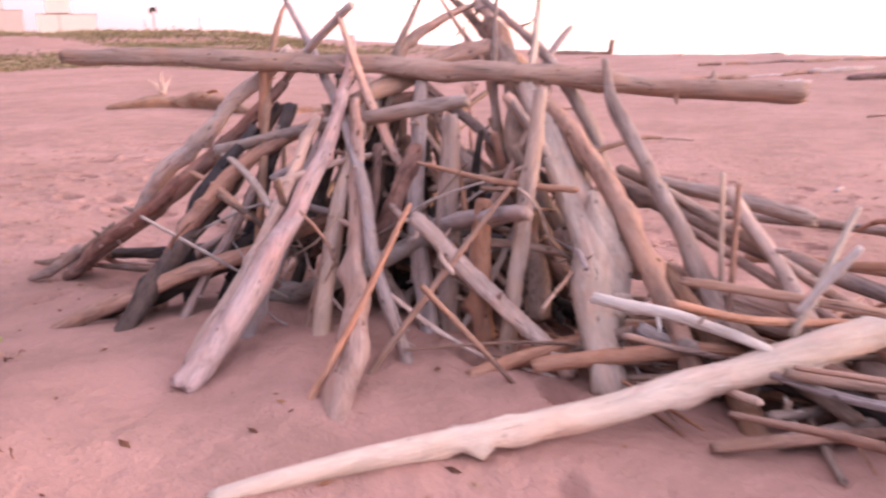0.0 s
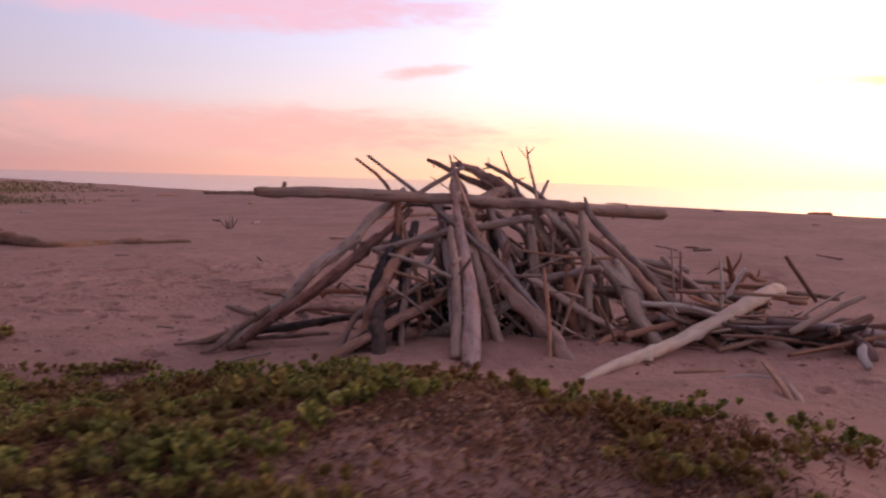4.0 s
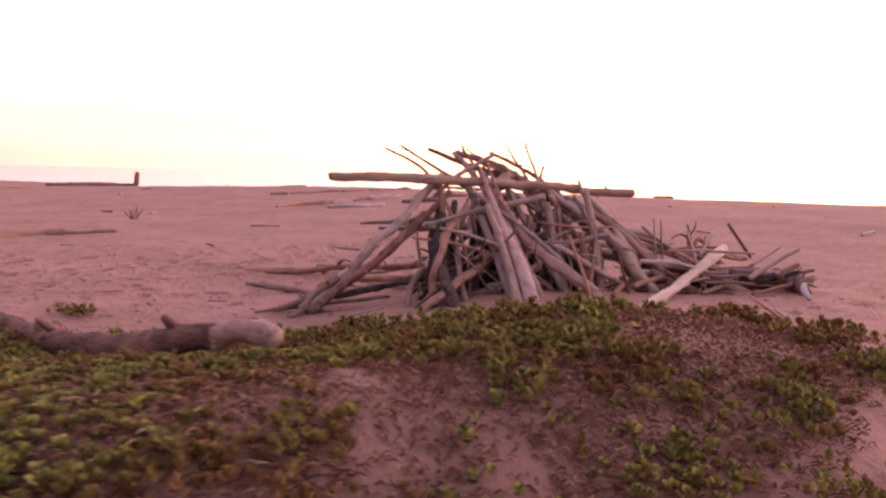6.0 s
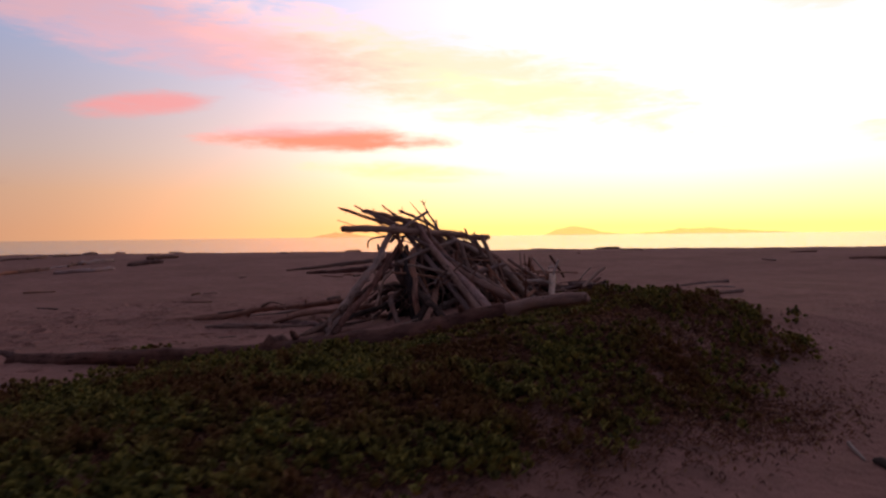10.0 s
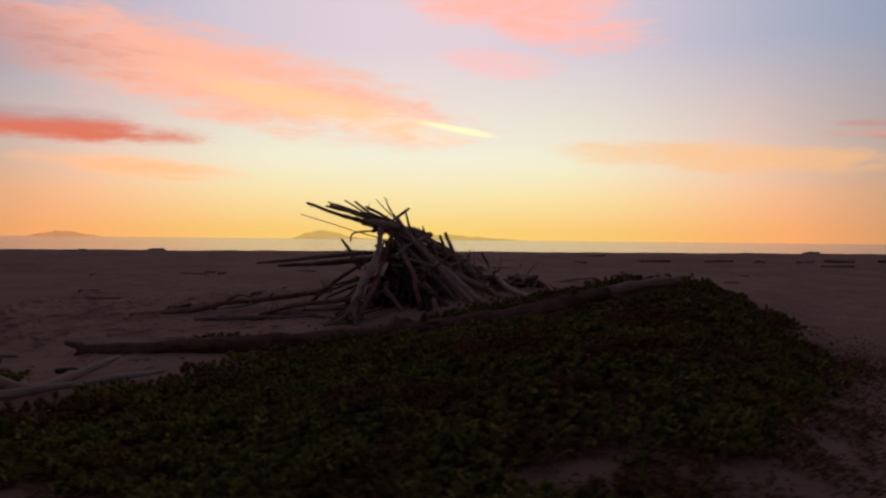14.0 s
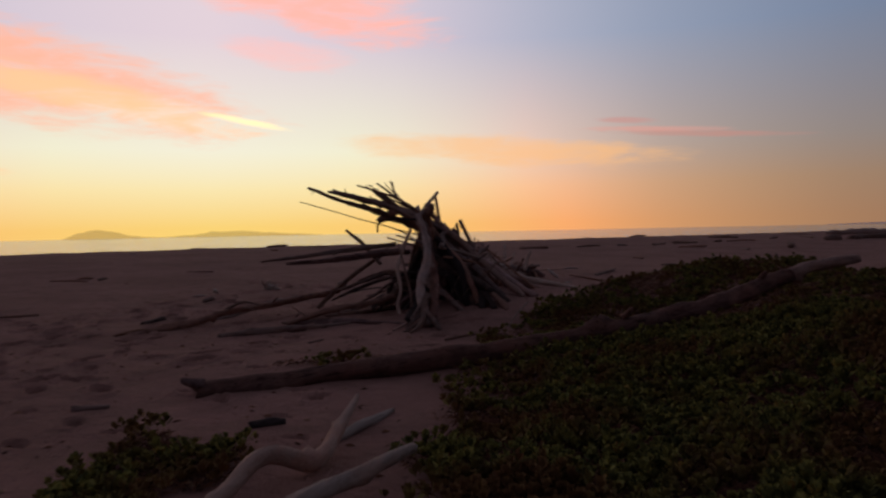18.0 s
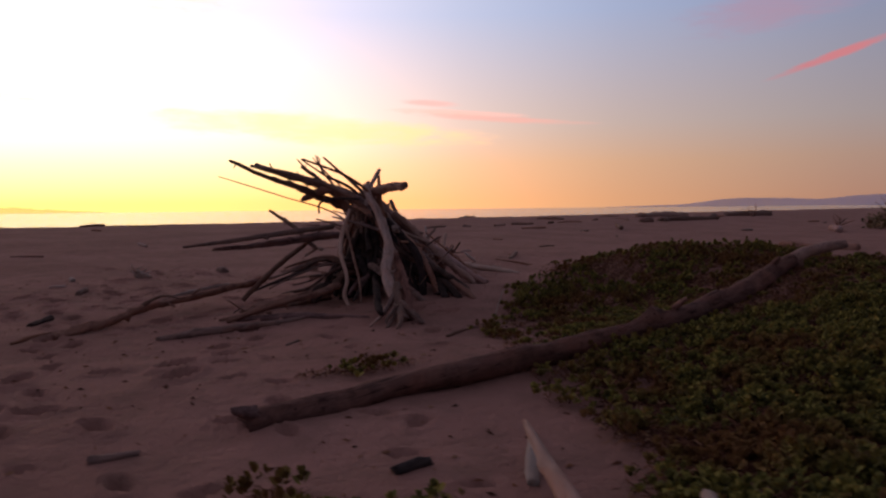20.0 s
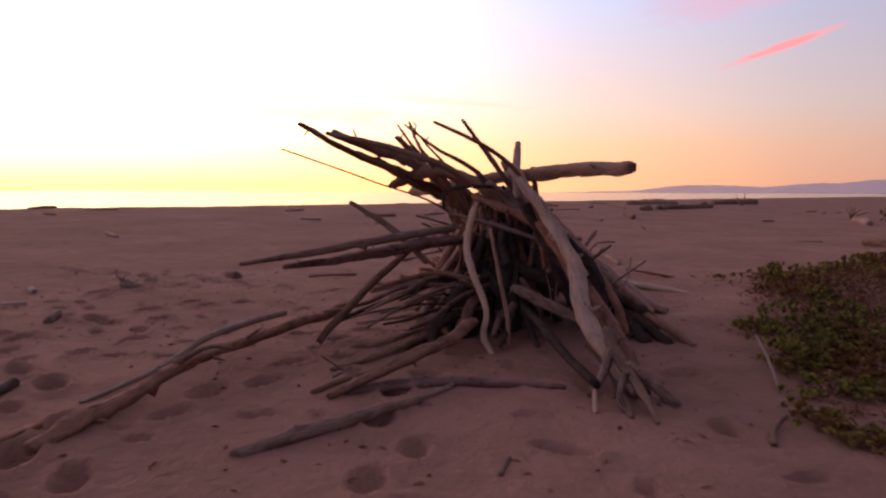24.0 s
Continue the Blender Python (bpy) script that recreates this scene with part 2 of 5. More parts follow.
def dune(x, y):
    d = y - knots(CREST, x)
    if abs(d) > 8 or x > 3.6 or x < -12.5:
        return 0.0
    across = math.exp(-abs(d / knots(SOUTH, x)) ** 2.5) if d < 0 else math.exp(-(d / knots(NORTH, x)) ** 2)
    return max(0.0, knots(HEIGHT, x)) * across * smooth(3.6, 2.8, x) * smooth(-12.0, -10.0, x)


def ground(x, y):
    s = SEAWARD[0] * x + SEAWARD[1] * y
    v = SEAWARD[0] * y - SEAWARD[1] * x
    z = -0.10 + 0.34 * smooth(1.7, -0.8, y) * smooth(-3.0, 0.6, x) * smooth(20.0, 6.0, x) * (0.25 + 0.75 * smooth(-7.6, -5.2, y))
    z += 0.64 * smooth(6.0, 31.0, s) * (1 - 1.05 * smooth(28.0, 66.0, v)) - 3.3 * smooth(34.0, 64.0, s)
    z += 1.75 * smooth(34.0, 85.0, v) * smooth(16.0, -2.0, s)
    z += dune(x, y) - 0.09 * math.exp(-((x - 0.32) ** 2 + (y + 1.25) ** 2) / 0.2)
    n = noise.noise(Vector((x * 0.55, y * 0.55, 0.3))) * 0.05 + noise.noise(Vector((x * 1.9, y * 1.9, 4.0))) * 0.022
    n += noise.noise(Vector((x * 0.09, y * 0.09, 8.0))) * (0.05 * smooth(9, 40, math.hypot(x, y)) + 0.65 * smooth(30, 80, v) * smooth(16, -2, s))
    return z + n


def link(name, bm, mat, parent=None, label="", smooth_faces=True):
    me = bpy.data.meshes.new(name)
    bm.to_mesh(me)
    bm.free()
    me.materials.append(mat)
    if smooth_faces:
        me.polygons.foreach_set("use_smooth", [True] * len(me.polygons))
    ob = new(name, me)
    ob.parent = parent
    if label:
        tagged(ob, label)
    return ob


def grid_axis(lo, hi, fine_lo, fine_hi, step, growth=1.22):
    vals = list(np.arange(fine_lo, fine_hi + 1e-6, step))
    g, v = step, fine_hi
    while v < hi:
        g *= growth
        v += g
        vals.append(v)
    g, v = step, fine_lo
    while v > lo:
        g *= growth
        v -= g
        vals.insert(0, v)
    return vals


def footprints():
    """Tracks of trodden hollows in the loose sand, as rows of x, y, heading, size."""
    rnd = random.Random(5)
    out = []
    tracks = [(-7.6, 3.9, 8, 14), (-7.2, 2.6, 25, 12), (-6.8, 1.7, 60, 9), (-3.6, 4.6, -40, 8), (-6.2, 4.9, 15, 12), (-5.4, 2.2, -20, 8), (-4.4, 1.2, 100, 5),
              (2.6, -2.3, 40, 7), (3.2, -1.5, -15, 6), (3.9, -2.6, 120, 7), (-2.5, 5.6, 60, 10), (1.0, 5.0, 30, 12), (4.5, 3.0, 70, 12), (-7.9, 5.6, 20, 12)]
    for x, y, head, n in tracks:
        a, side = radians(head), 1
        for _ in range(n):
            a += rnd.uniform(-0.22, 0.22)
            x += math.cos(a) * rnd.uniform(0.42, 0.66)
            y += math.sin(a) * rnd.uniform(0.42, 0.66)
            side = -side
            out.append((x - math.sin(a) * 0.11 * side, y + math.cos(a) * 0.11 * side, a + rnd.uniform(-0.4, 0.4), rnd.uniform(0.75, 1.35) * (0.6 if y < -1 else 1)))
    for _ in range(260):
        out.append((rnd.uniform(-8.5, 5.0), rnd.uniform(-0.5, 7.0), rnd.uniform(0, 6.28), rnd.uniform(0.5, 1.1)))
    for x, y in ((1.95, -1.05), (2.25, -0.98), (2.85, -1.12), (3.12, -1.02), (3.05, -1.35), (3.9, -1.75), (4.15, -1.6)):
        out.append((x, y, 0.5, 0.62))
    apart = []
    for p in out:
        if all(math.hypot(p[0] - q[0], p[1] - q[1]) > 0.34 for q in apart):
            apart.append(p)
    return apart


def make_ground():
    xs = np.array(grid_axis(-1500, 1500, -9.5, 5.5, 0.045, 1.09))
    ys = np.array(grid_axis(-1500, 1500, -8.5, 7.0, 0.045, 1.09))
    nx, ny = len(xs), len(ys)
    zs = np.array([[ground(x, y) for x in xs] for y in ys])
    for x, y, a, k in footprints():
        i0, i1 = np.searchsorted(xs, (x - 0.4, x + 0.4))
        j0, j1 = np.searchsorted(ys, (y - 0.4, y + 0.4))
        if i1 <= i0 or j1 <= j0:
            continue
        gx, gy = np.meshgrid(xs[i0:i1] - x, ys[j0:j1] - y)
        u, w = (gx * math.cos(a) + gy * math.sin(a)) / (0.155 * k), (gy * math.cos(a) - gx * math.sin(a)) / (0.075 * k)
        r = np.sqrt(u * u + w * w)
        zs[j0:j1, i0:i1] += k * (-0.088 * np.exp(-r ** 4 * 0.7) + 0.030 * np.exp(-((r - 1.45) / 0.38) ** 2))
    verts = np.stack([np.tile(xs, ny), np.repeat(ys, nx), zs.ravel()], 1)
    idx = np.arange(nx * ny).reshape(ny, nx)
    faces = np.stack([idx[:-1, :-1], idx[:-1, 1:], idx[1:, 1:], idx[1:, :-1]], -1).reshape(-1, 4)
    me = bpy.data.meshes.new("ground")
    me.from_pydata(verts.tolist(), [], faces.tolist())
    me.materials.append(SAND)
    me.polygons.foreach_set("use_smooth", [True] * len(me.polygons))
    return tagged(new("ground", me), "pinkish brown beach sand with footprints and low dunes", "sand", kind="structure")


make_ground()
bm = bmesh.new()
bmesh.ops.create_circle(bm, cap_ends=True, segments=96, radius=4800)
sea = link("water", bm, WATER, smooth_faces=False)
sea.location = (0, 0, -2.2)
tagged(sea, "calm grey sea reflecting the sunset glow", "sea", kind="structure")


# ---- driftwood ----
def sweep(bm, pts, radii, sides=10, seed=0, rough=0.10, knots=0):
    """A tapering, knotty limb along a line of points, with broken ends."""
    rnd = random.Random(seed)
    pts = [Vector(p) for p in pts]
    lens = [0.0]
    for a, b in zip(pts, pts[1:]):
        lens.append(lens[-1] + (b - a).length)
    total = lens[-1]
    count = max(4, min(60, int(total / max(0.045, min(radii) * 1.3)) + 1))
    wobble = 0.38 if rough > 0.15 else 1.6 * rough
    flat, turn = rnd.uniform(0.06, 0.20) * (rough > 0.09), rnd.uniform(0, 3.1)
    off = Vector((rnd.uniform(-50, 50), rnd.uniform(-50, 50), rnd.uniform(-50, 50)))
    bumps = [(rnd.uniform(0.08, 0.92) * total, rnd.uniform(0, 6.28), rnd.choice((0.3, 0.45, 0.55, 1.1))) for _ in range(knots)]

    def at(d):
        for i in range(len(pts) - 1):
            if d <= lens[i + 1] or i == len(pts) - 2:
                u = (d - lens[i]) / max(1e-6, lens[i + 1] - lens[i])
                p0, p1, p2, p3 = pts[max(0, i - 1)], pts[i], pts[i + 1], pts[min(len(pts) - 1, i + 2)]
                p = 0.5 * (2 * p1 + (p2 - p0) * u + (2 * p0 - 5 * p1 + 4 * p2 - p3) * u * u + (3 * p1 - p0 - 3 * p2 + p3) * u ** 3)
                return p, radii[i] * (1 - u) + radii[i + 1] * u

    rings, side = [], None
    for k in range(count + 1):
        d = total * k / count
        p, r = at(d)
        q = at(min(total, d + 0.02))[0] - at(max(0, d - 0.02))[0]
        q.normalize()
        if side is None:
            side = q.orthogonal().normalized()
        side = (side - q * side.dot(q)).normalized()
        other = q.cross(side)
        p = p + (side * noise.noise(off + Vector((d * 1.4, 0, 0))) + other * noise.noise(off + Vector((0, d * 1.4, 9)))) * r * min(0.7, 5 * rough)
        p = p + (side * noise.noise(off + Vector((d * 4.5, 5, 0))) + other * noise.noise(off + Vector((3, d * 4.5, 2)))) * r * wobble
        ring = []
        for j in range(sides):
            a = 2 * math.pi * j / sides
            way = side * math.cos(a) + other * math.sin(a)
            s = 1 + rough * 2.2 * noise.noise(off + Vector((math.cos(a) * 1.3, math.sin(a) * 1.3, d * 2.2)))
            s += rough * 0.9 * noise.noise(off + Vector((math.cos(a) * 4, math.sin(a) * 4, d * 5 + 3)))
            s += flat * math.cos(2 * a + turn + d * 0.8) + rough * 0.8 * noise.noise(off + Vector((math.cos(a) * 2.2, math.sin(a) * 2.2, d * 11)))
            for kd, ka, kh in bumps:
                s += kh * math.exp(-((d - kd) / (r * (0.9 if kh < 1 else 0.6))) ** 2) * max(0.0, math.cos(a - ka)) ** (3 if kh < 1 else 7)
            jag = 0.0
            if k in (0, count):
                jag = rnd.uniform(-0.5, 0.35) * r * (1 if k else -1)
                s *= 0.86
            ring.append(bm.verts.new(p + way * r * s + q * jag))
        rings.append(ring)
    for ra, rb in zip(rings, rings[1:]):
        for j in range(sides):
            bm.faces.new((ra[j], ra[(j + 1) % sides], rb[(j + 1) % sides], rb[j]))
    for ring, sign in ((rings[0], -1), (rings[-1], 1)):
        c = sum((v.co for v in ring), Vector()) / sides
        hub = bm.verts.new(c + Vector((rnd.uniform(-1, 1), rnd.uniform(-1, 1), rnd.uniform(-1, 1))) * 0.01)
        for j in range(sides):
            f = (ring[(j + 1) % sides], ring[j], hub) if sign < 0 else (ring[j], ring[(j + 1) % sides], hub)
            bm.faces.new(f)


def limb(name, pts, radii, mat, parent=None, label="", seed=0, sides=12, rough=0.10, knots=2, twigs=(), fused=False):
    """A piece of driftwood with its origin at its first point and its local z along it."""
    pts = [Vector(p) for p in pts]
    m = Matrix.Translation(pts[0]) @ (pts[-1] - pts[0]).to_track_quat("Z", "Y").to_matrix().to_4x4()
    inv = m.inverted()
    bm = bmesh.new()
    sweep(bm, [inv @ p for p in pts], radii, sides, seed, rough, knots)
    stub = random.Random(seed * 7 + 3)
    for _ in range(stub.randint(1, 4) if rough > 0.1 and max(radii) > 0.028 else 0):
        k = stub.randrange(len(pts) - 1)
        u = stub.uniform(0.1, 0.9)
        p, q = inv @ pts[k].lerp(pts[k + 1], u), (inv @ pts[k + 1] - inv @ pts[k]).normalized()
        rr = radii[k] * (1 - u) + radii[k + 1] * u
        w = Vector((stub.uniform(-1, 1), stub.uniform(-1, 1), stub.uniform(-1, 1)))
        w = (w - q * w.dot(q)).normalized()
        e = p + w * (rr + stub.uniform(0.02, 0.07)) + q * stub.uniform(-0.02, 0.07)
        sweep(bm, [p + w * rr * 0.5, p.lerp(e, 0.7), e], [rr * 0.38, rr * 0.28, rr * 0.10], 6, seed + k, 0.15, 0)
    for tpts, tr_ in twigs if fused else ():
        sweep(bm, [inv @ Vector(p) for p in tpts], tr_, 12, seed + 7, 0.14, 0)
    ob = link(name, bm, mat, parent, label)
    ob.matrix_basis = m
    for tpts, tr_ in () if fused else twigs:
        bm = bmesh.new()
        sweep(bm, [inv @ Vector(p) for p in tpts], tr_, 6, seed + 7, 0.14, 0)
        link("twig" if max(tr_) < 0.03 else "branch_stub", bm, mat, ob)
    return ob


# ---- the shelter: leaning poles round a long ridge log ----
shelter = tagged(new("driftwood_shelter"), "cone-shaped shelter of leaning grey driftwood poles on the sand", "shelter")
shelter.location = (0.5, 0.5, ground(0.5, 0.5))
ANCHOR = Matrix.Translation(shelter.location).inverted()
seed_count = [100]


def along(a, b, u):
    return tuple(p + (q - p) * u for p, q in zip(a, b))


def pole(pts, radii, mat=None, name="pole", label="", **more):
    seed_count[0] += 1
    more.setdefault("knots", 4 if max(radii) > 0.04 else 2)
    more.setdefault("rough", 0.13)
    ob = limb(name, pts, [0.8 * r for r in radii], mat or WOOD_GREY, shelter, label, seed=seed_count[0], **more)
    ob.matrix_basis = ANCHOR @ ob.matrix_basis
    return ob


pole([(2.80, 1.37, 1.47), (1.9, 1.12, 1.50), (0.6, 0.74, 1.60), (-0.7, 0.37, 1.66), (-2.0, 0.0, 1.65)], [0.086, 0.085, 0.083, 0.074, 0.062], WOOD_TAN,
     "ridge_log", "long straight grey log laid across the top", sides=16, knots=5)
# south and east faces
pole([(-2.30, 0.02, -0.03), (-1.78, 0.24, 0.40), (-1.2, 0.28, 0.96), (-0.42, 0.62, 1.70)], [0.07, 0.085, 0.075, 0.055], knots=9, rough=0.18)
pole([(0.31, -1.25, 0.13), (0.32, -0.75, 0.48), (0.22, 0.10, 1.12), (0.14, 0.44, 1.50), (0.08, 0.62, 1.78)], [0.086, 0.090, 0.066, 0.050, 0.036], WOOD_PINK, "split_log", "thick pinkish split log with a flat face", sides=14, rough=0.12)
pole([(0.17, -1.05, 0.15), (0.18, -0.55, 0.6), (0.10, 0.22, 1.30)], [0.06, 0.06, 0.05])
pole([(0.20, -0.75, 0.10), (0.10, 0.0, 0.85), (-0.02, 0.80, 1.55)], [0.066, 0.062, 0.05])
pole([(1.27, -1.30, 0.17), (0.93, -0.64, 0.50), (0.58, -0.10, 0.82), (0.30, 0.35, 1.40)], [0.075, 0.08, 0.07, 0.045], WOOD_GREY, knots=5, rough=0.16)
pole([(0.64, -0.63, 0.12), (0.52, -0.28, 0.55), (0.36, 0.15, 1.03), (0.22, 0.6, 1.52)], [0.055, 0.06, 0.055, 0.045], WOOD_TAN, knots=3)
pole([(-0.29, 0.0, 0.06), (0.48, -0.20, 0.42), (1.03, 0.2, 0.68), (1.34, 0.4, 0.79)], [0.06, 0.072, 0.066, 0.05], WOOD_TAN, knots=4)
pole([(0.54, 0.75, 1.54), (0.80, 0.24, 0.82), (1.11, -0.18, 0.12)], [0.05, 0.06, 0.066], WOOD_GREY, knots=3)
pole([(0.97, 0.32, 1.35), (1.05, 0.15, 0.8), (1.17, -0.06, 0.10)], [0.05, 0.07, 0.066], WOOD_GREY, knots=3)
pole([(1.35, -0.02, 0.95), (1.38, -0.12, 0.6), (1.46, -0.19, 0.12)], [0.05, 0.062, 0.066], WOOD_RED, label="short pole with a reddish foot", knots=3)
pole([(-0.93, 0.1, 0.89), (-0.5, -0.08, 0.84), (-0.06, -0.3, 0.75)], [0.022, 0.028, 0.024], WOOD_RED, "stick")
pole([(-0.77, 0.2, 1.04), (-0.3, -0.04, 0.95), (0.11, -0.3, 0.82)], [0.026, 0.032, 0.03], WOOD_TAN, "stick")
pole([(-0.51, 0.45, 1.70), (-0.48, 0.36, 1.2), (-0.46, 0.3, 0.72)], [0.03, 0.045, 0.03], WOOD_RED, label="short reddish upright pole", knots=3)
pole([(-0.92, 1.18, 2.09), (-0.30, 0.72, 1.66), (0.45, 0.12, 1.10), (0.92, -0.42, 0.62), (1.26, -0.66, 0.18)], [0.020, 0.032, 0.042, 0.046, 0.045])
pole([(0.23, 0.44, 1.98), (-0.25, 0.55, 1.68), (-0.55, 0.60, 1.40)], [0.032, 0.04, 0.03])
pole([(-1.10, 1.45, 2.06), (-0.61, 0.64, 1.68), (-0.26, 0.04, 0.79), (-0.2, -0.2, 0.1)], [0.018, 0.026, 0.03, 0.03], WOOD_RED, label="thin reddish pole")
pole([(0.14, 2.43, 2.05), (0.14, 1.75, 1.90), (0.18, 0.97, 1.60), (0.35, 0.1, 0.9), (0.5, -0.5, 0.1)], [0.030, 0.045, 0.055, 0.06, 0.06], WOOD_TAN, label="curved pale pole")
pole([(2.23, -0.48, 0.16), (2.02, -0.10, 0.58), (1.86, 0.12, 0.84), (1.58, 0.46, 1.16), (1.11, 1.0, 1.56)], [0.108, 0.128, 0.108, 0.085, 0.06], WOOD_TAN, "forked_log", "thick pale log with a broken fork stub", sides=18, rough=0.14, knots=2, fused=True,
     twigs=[([(2.10, -0.20, 0.44), (2.03, -0.05, 0.66), (1.95, 0.08, 0.86), (1.89, 0.15, 1.02)], [0.07, 0.085, 0.075, 0.012]), ([(2.10, -0.16, 0.48), (2.06, -0.04, 0.68), (2.01, 0.05, 0.80), (1.99, 0.08, 0.90)], [0.06, 0.07, 0.05, 0.008])])
pole([(1.69, 0.97, 1.66), (1.80, 0.85, 1.38), (2.30, 0.35, 0.85), (2.80, -0.15, 0.20)], [0.018, 0.045, 0.06, 0.062], knots=4)
pole([(1.40, 0.72, 1.42), (1.95, 0.25, 1.0), (2.60, -0.35, 0.26)], [0.06, 0.072, 0.07], WOOD_BROWN, knots=3)
pole([(2.52, 0.52, 1.02), (2.88, 0.15, 0.66), (3.25, -0.25, 0.2)], [0.045, 0.055, 0.055])
pole([(1.53, 0.30, 1.52), (1.56, 0.05, 0.95), (1.60, -0.2, 0.14)], [0.042, 0.055, 0.055], WOOD_TAN)
pole([(0.11, 0.45, 1.94), (0.40, 0.42, 1.3), (0.78, 0.36, 0.67), (1.0, 0.1, 0.1)], [0.018, 0.04, 0.05, 0.055])
pole([(0.92, -0.05, 0.80), (1.45, -0.20, 0.52), (2.0, -0.35, 0.20)], [0.05, 0.055, 0.055])
pole([(-0.75, 0.18, 1.05), (0.1, 0.34, 1.24), (1.01, 0.50, 1.40)], [0.055, 0.055, 0.05], knots=3)
pole([(0.55, 0.45, 0.55), (1.1, 0.1, 0.78), (1.68, -0.20, 0.96)], [0.06, 0.062, 0.05])
pole([(1.06, -0.30, 0.95), (1.06, -0.74, 0.58), (1.02, -1.26, 0.14)], [0.016, 0.022, 0.02], WOOD_RED, "stick", "thin reddish stick", knots=3)
pole([(1.54, -0.10, 1.05), (1.32, -0.5, 0.62), (1.09, -0.89, 0.13)], [0.014, 0.02, 0.02], WOOD_RED, "stick", "thin reddish stick", knots=3)
pole([(1.46, -0.92, 0.76), (1.64, -0.74, 0.46), (1.82, -0.54, 0.14)], [0.018, 0.02, 0.014], WOOD_RED, "stick")
pole([(1.55, -0.62, 0.22), (1.9, -0.25, 0.30), (2.35, 0.1, 0.38)], [0.05, 0.055, 0.05], WOOD_RED)
pole([(2.07, -0.35, 0.62), (2.45, -0.38, 0.60), (2.85, -0.38, 0.52)], [0.035, 0.038, 0.025], WOOD_PALE, "stick")
pole([(2.47, -0.59, 0.74), (2.8, -0.3, 0.62), (3.3, 0.25, 0.50)], [0.024, 0.028, 0.026], WOOD_RED, "stick")
pole([(3.12, 0.35, 1.02), (3.02, 0.0, 0.78), (2.92, -0.26, 0.55)], [0.016, 0.022, 0.02], WOOD_PALE, "stick")
pole([(2.6, 0.15, 1.12), (2.62, 0.1, 0.6), (2.63, 0.05, 0.2)], [0.014, 0.018, 0.018], WOOD_BROWN, "stick")
# charred legs
pole([(-0.53, -0.98, 0.04), (-0.60, -0.45, 0.42), (-0.65, 0.20, 0.80), (-0.45, 0.5, 1.35)], [0.06, 0.075, 0.07, 0.05], WOOD_CHAR_SHADE, "charred_pole", "blackened burnt pole", rough=0.24, knots=6)
pole([(-0.34, -0.72, 0.04), (-0.38, -0.3, 0.42), (-0.35, 0.10, 0.85)], [0.035, 0.045, 0.04], WOOD_BROWN, rough=0.16, knots=5)
pole([(-0.45, -0.20, 0.02), (-0.4, 0.1, 0.6), (-0.3, 0.45, 1.35)], [0.07, 0.075, 0.05], WOOD_CHAR_SHADE, "charred_pole", "blackened burnt pole", rough=0.2)
pole([(-0.69, -0.26, 0.04), (-0.70, -0.22, 0.45), (-0.66, -0.05, 0.82), (-0.5, 0.3, 1.2)], [0.062, 0.068, 0.060, 0.05], WOOD_CHAR_SHADE, "charred_pole", "blackened burnt pole", rough=0.24, knots=6)
# poles that stick out over the top towards the sea
pole([(-0.23, 2.66, 2.10), (0.30, 2.16, 1.875), (0.95, 1.40, 1.575), (1.75, 0.35, 0.95), (2.2, -0.2, 0.25)], [0.032, 0.046, 0.085, 0.10, 0.09], WOOD_BROWN, label="thick pole jutting over the ridge", knots=9, rough=0.2)
pole([(0.16, 2.37, 2.05), (0.50, 1.90, 1.91), (0.90, 1.30, 1.69), (1.3, 0.7, 1.0), (1.6, 0.2, 0.2)], [0.05, 0.07, 0.085, 0.09, 0.08], WOOD_BROWN, knots=9, rough=0.22,
     twigs=[([(0.3, 2.1, 1.95), (0.22, 2.16, 2.10)], [0.015, 0.006]), ([(0.6, 1.7, 1.82), (0.52, 1.78, 1.98)], [0.014, 0.006])])
pole([(-0.18, 2.85, 1.87), (0.25, 2.0, 1.58), (0.67, 1.21, 1.30), (1.0, 0.6, 0.8)], [0.009, 0.012, 0.014, 0.014], WOOD_RED, "stick")
pole([(1.04, 1.54, 2.27), (1.08, 1.42, 2.0), (1.14, 1.24, 1.74), (1.25, 0.8, 1.0), (1.35, 0.5, 0.2)], [0.010, 0.022, 0.028, 0.035, 0.04], WOOD_PALE, "twiggy_pole", "slender pole ending in a branched twig",
     twigs=[([(1.06, 1.47, 2.10), (0.96, 1.46, 2.22)], [0.012, 0.005]), ([(1.05, 1.50, 2.16), (1.14, 1.52, 2.26)], [0.010, 0.005]), ([(0.97, 1.46, 2.2), (0.93, 1.5, 2.26)], [0.006, 0.003])])
pole([(0.54, 1.70, 2.05), (0.85, 1.50, 1.88), (1.20, 1.28, 1.65), (1.7, 0.9, 1.1), (2.0, 0.6, 0.25)], [0.030, 0.04, 0.05, 0.06, 0.06], WOOD_GREY, knots=4,
     twigs=[([(0.62, 1.65, 2.0), (0.48, 1.63, 1.97)], [0.016, 0.006]), ([(0.6, 1.66, 2.0), (0.57, 1.62, 2.12)], [0.012, 0.005])])
pole([(1.32, 1.43, 1.85), (1.22, 1.27, 1.64), (1.1, 1.0, 1.2)], [0.022, 0.028, 0.03])
pole([(0.12, 1.71, 2.14), (0.40, 1.50, 1.90), (0.85, 1.1, 1.55), (1.2, 0.7, 0.9)], [0.010, 0.02, 0.03, 0.035], WOOD_BROWN, twigs=[([(0.2, 1.64, 2.06), (0.08, 1.6, 2.05)], [0.008, 0.004])])
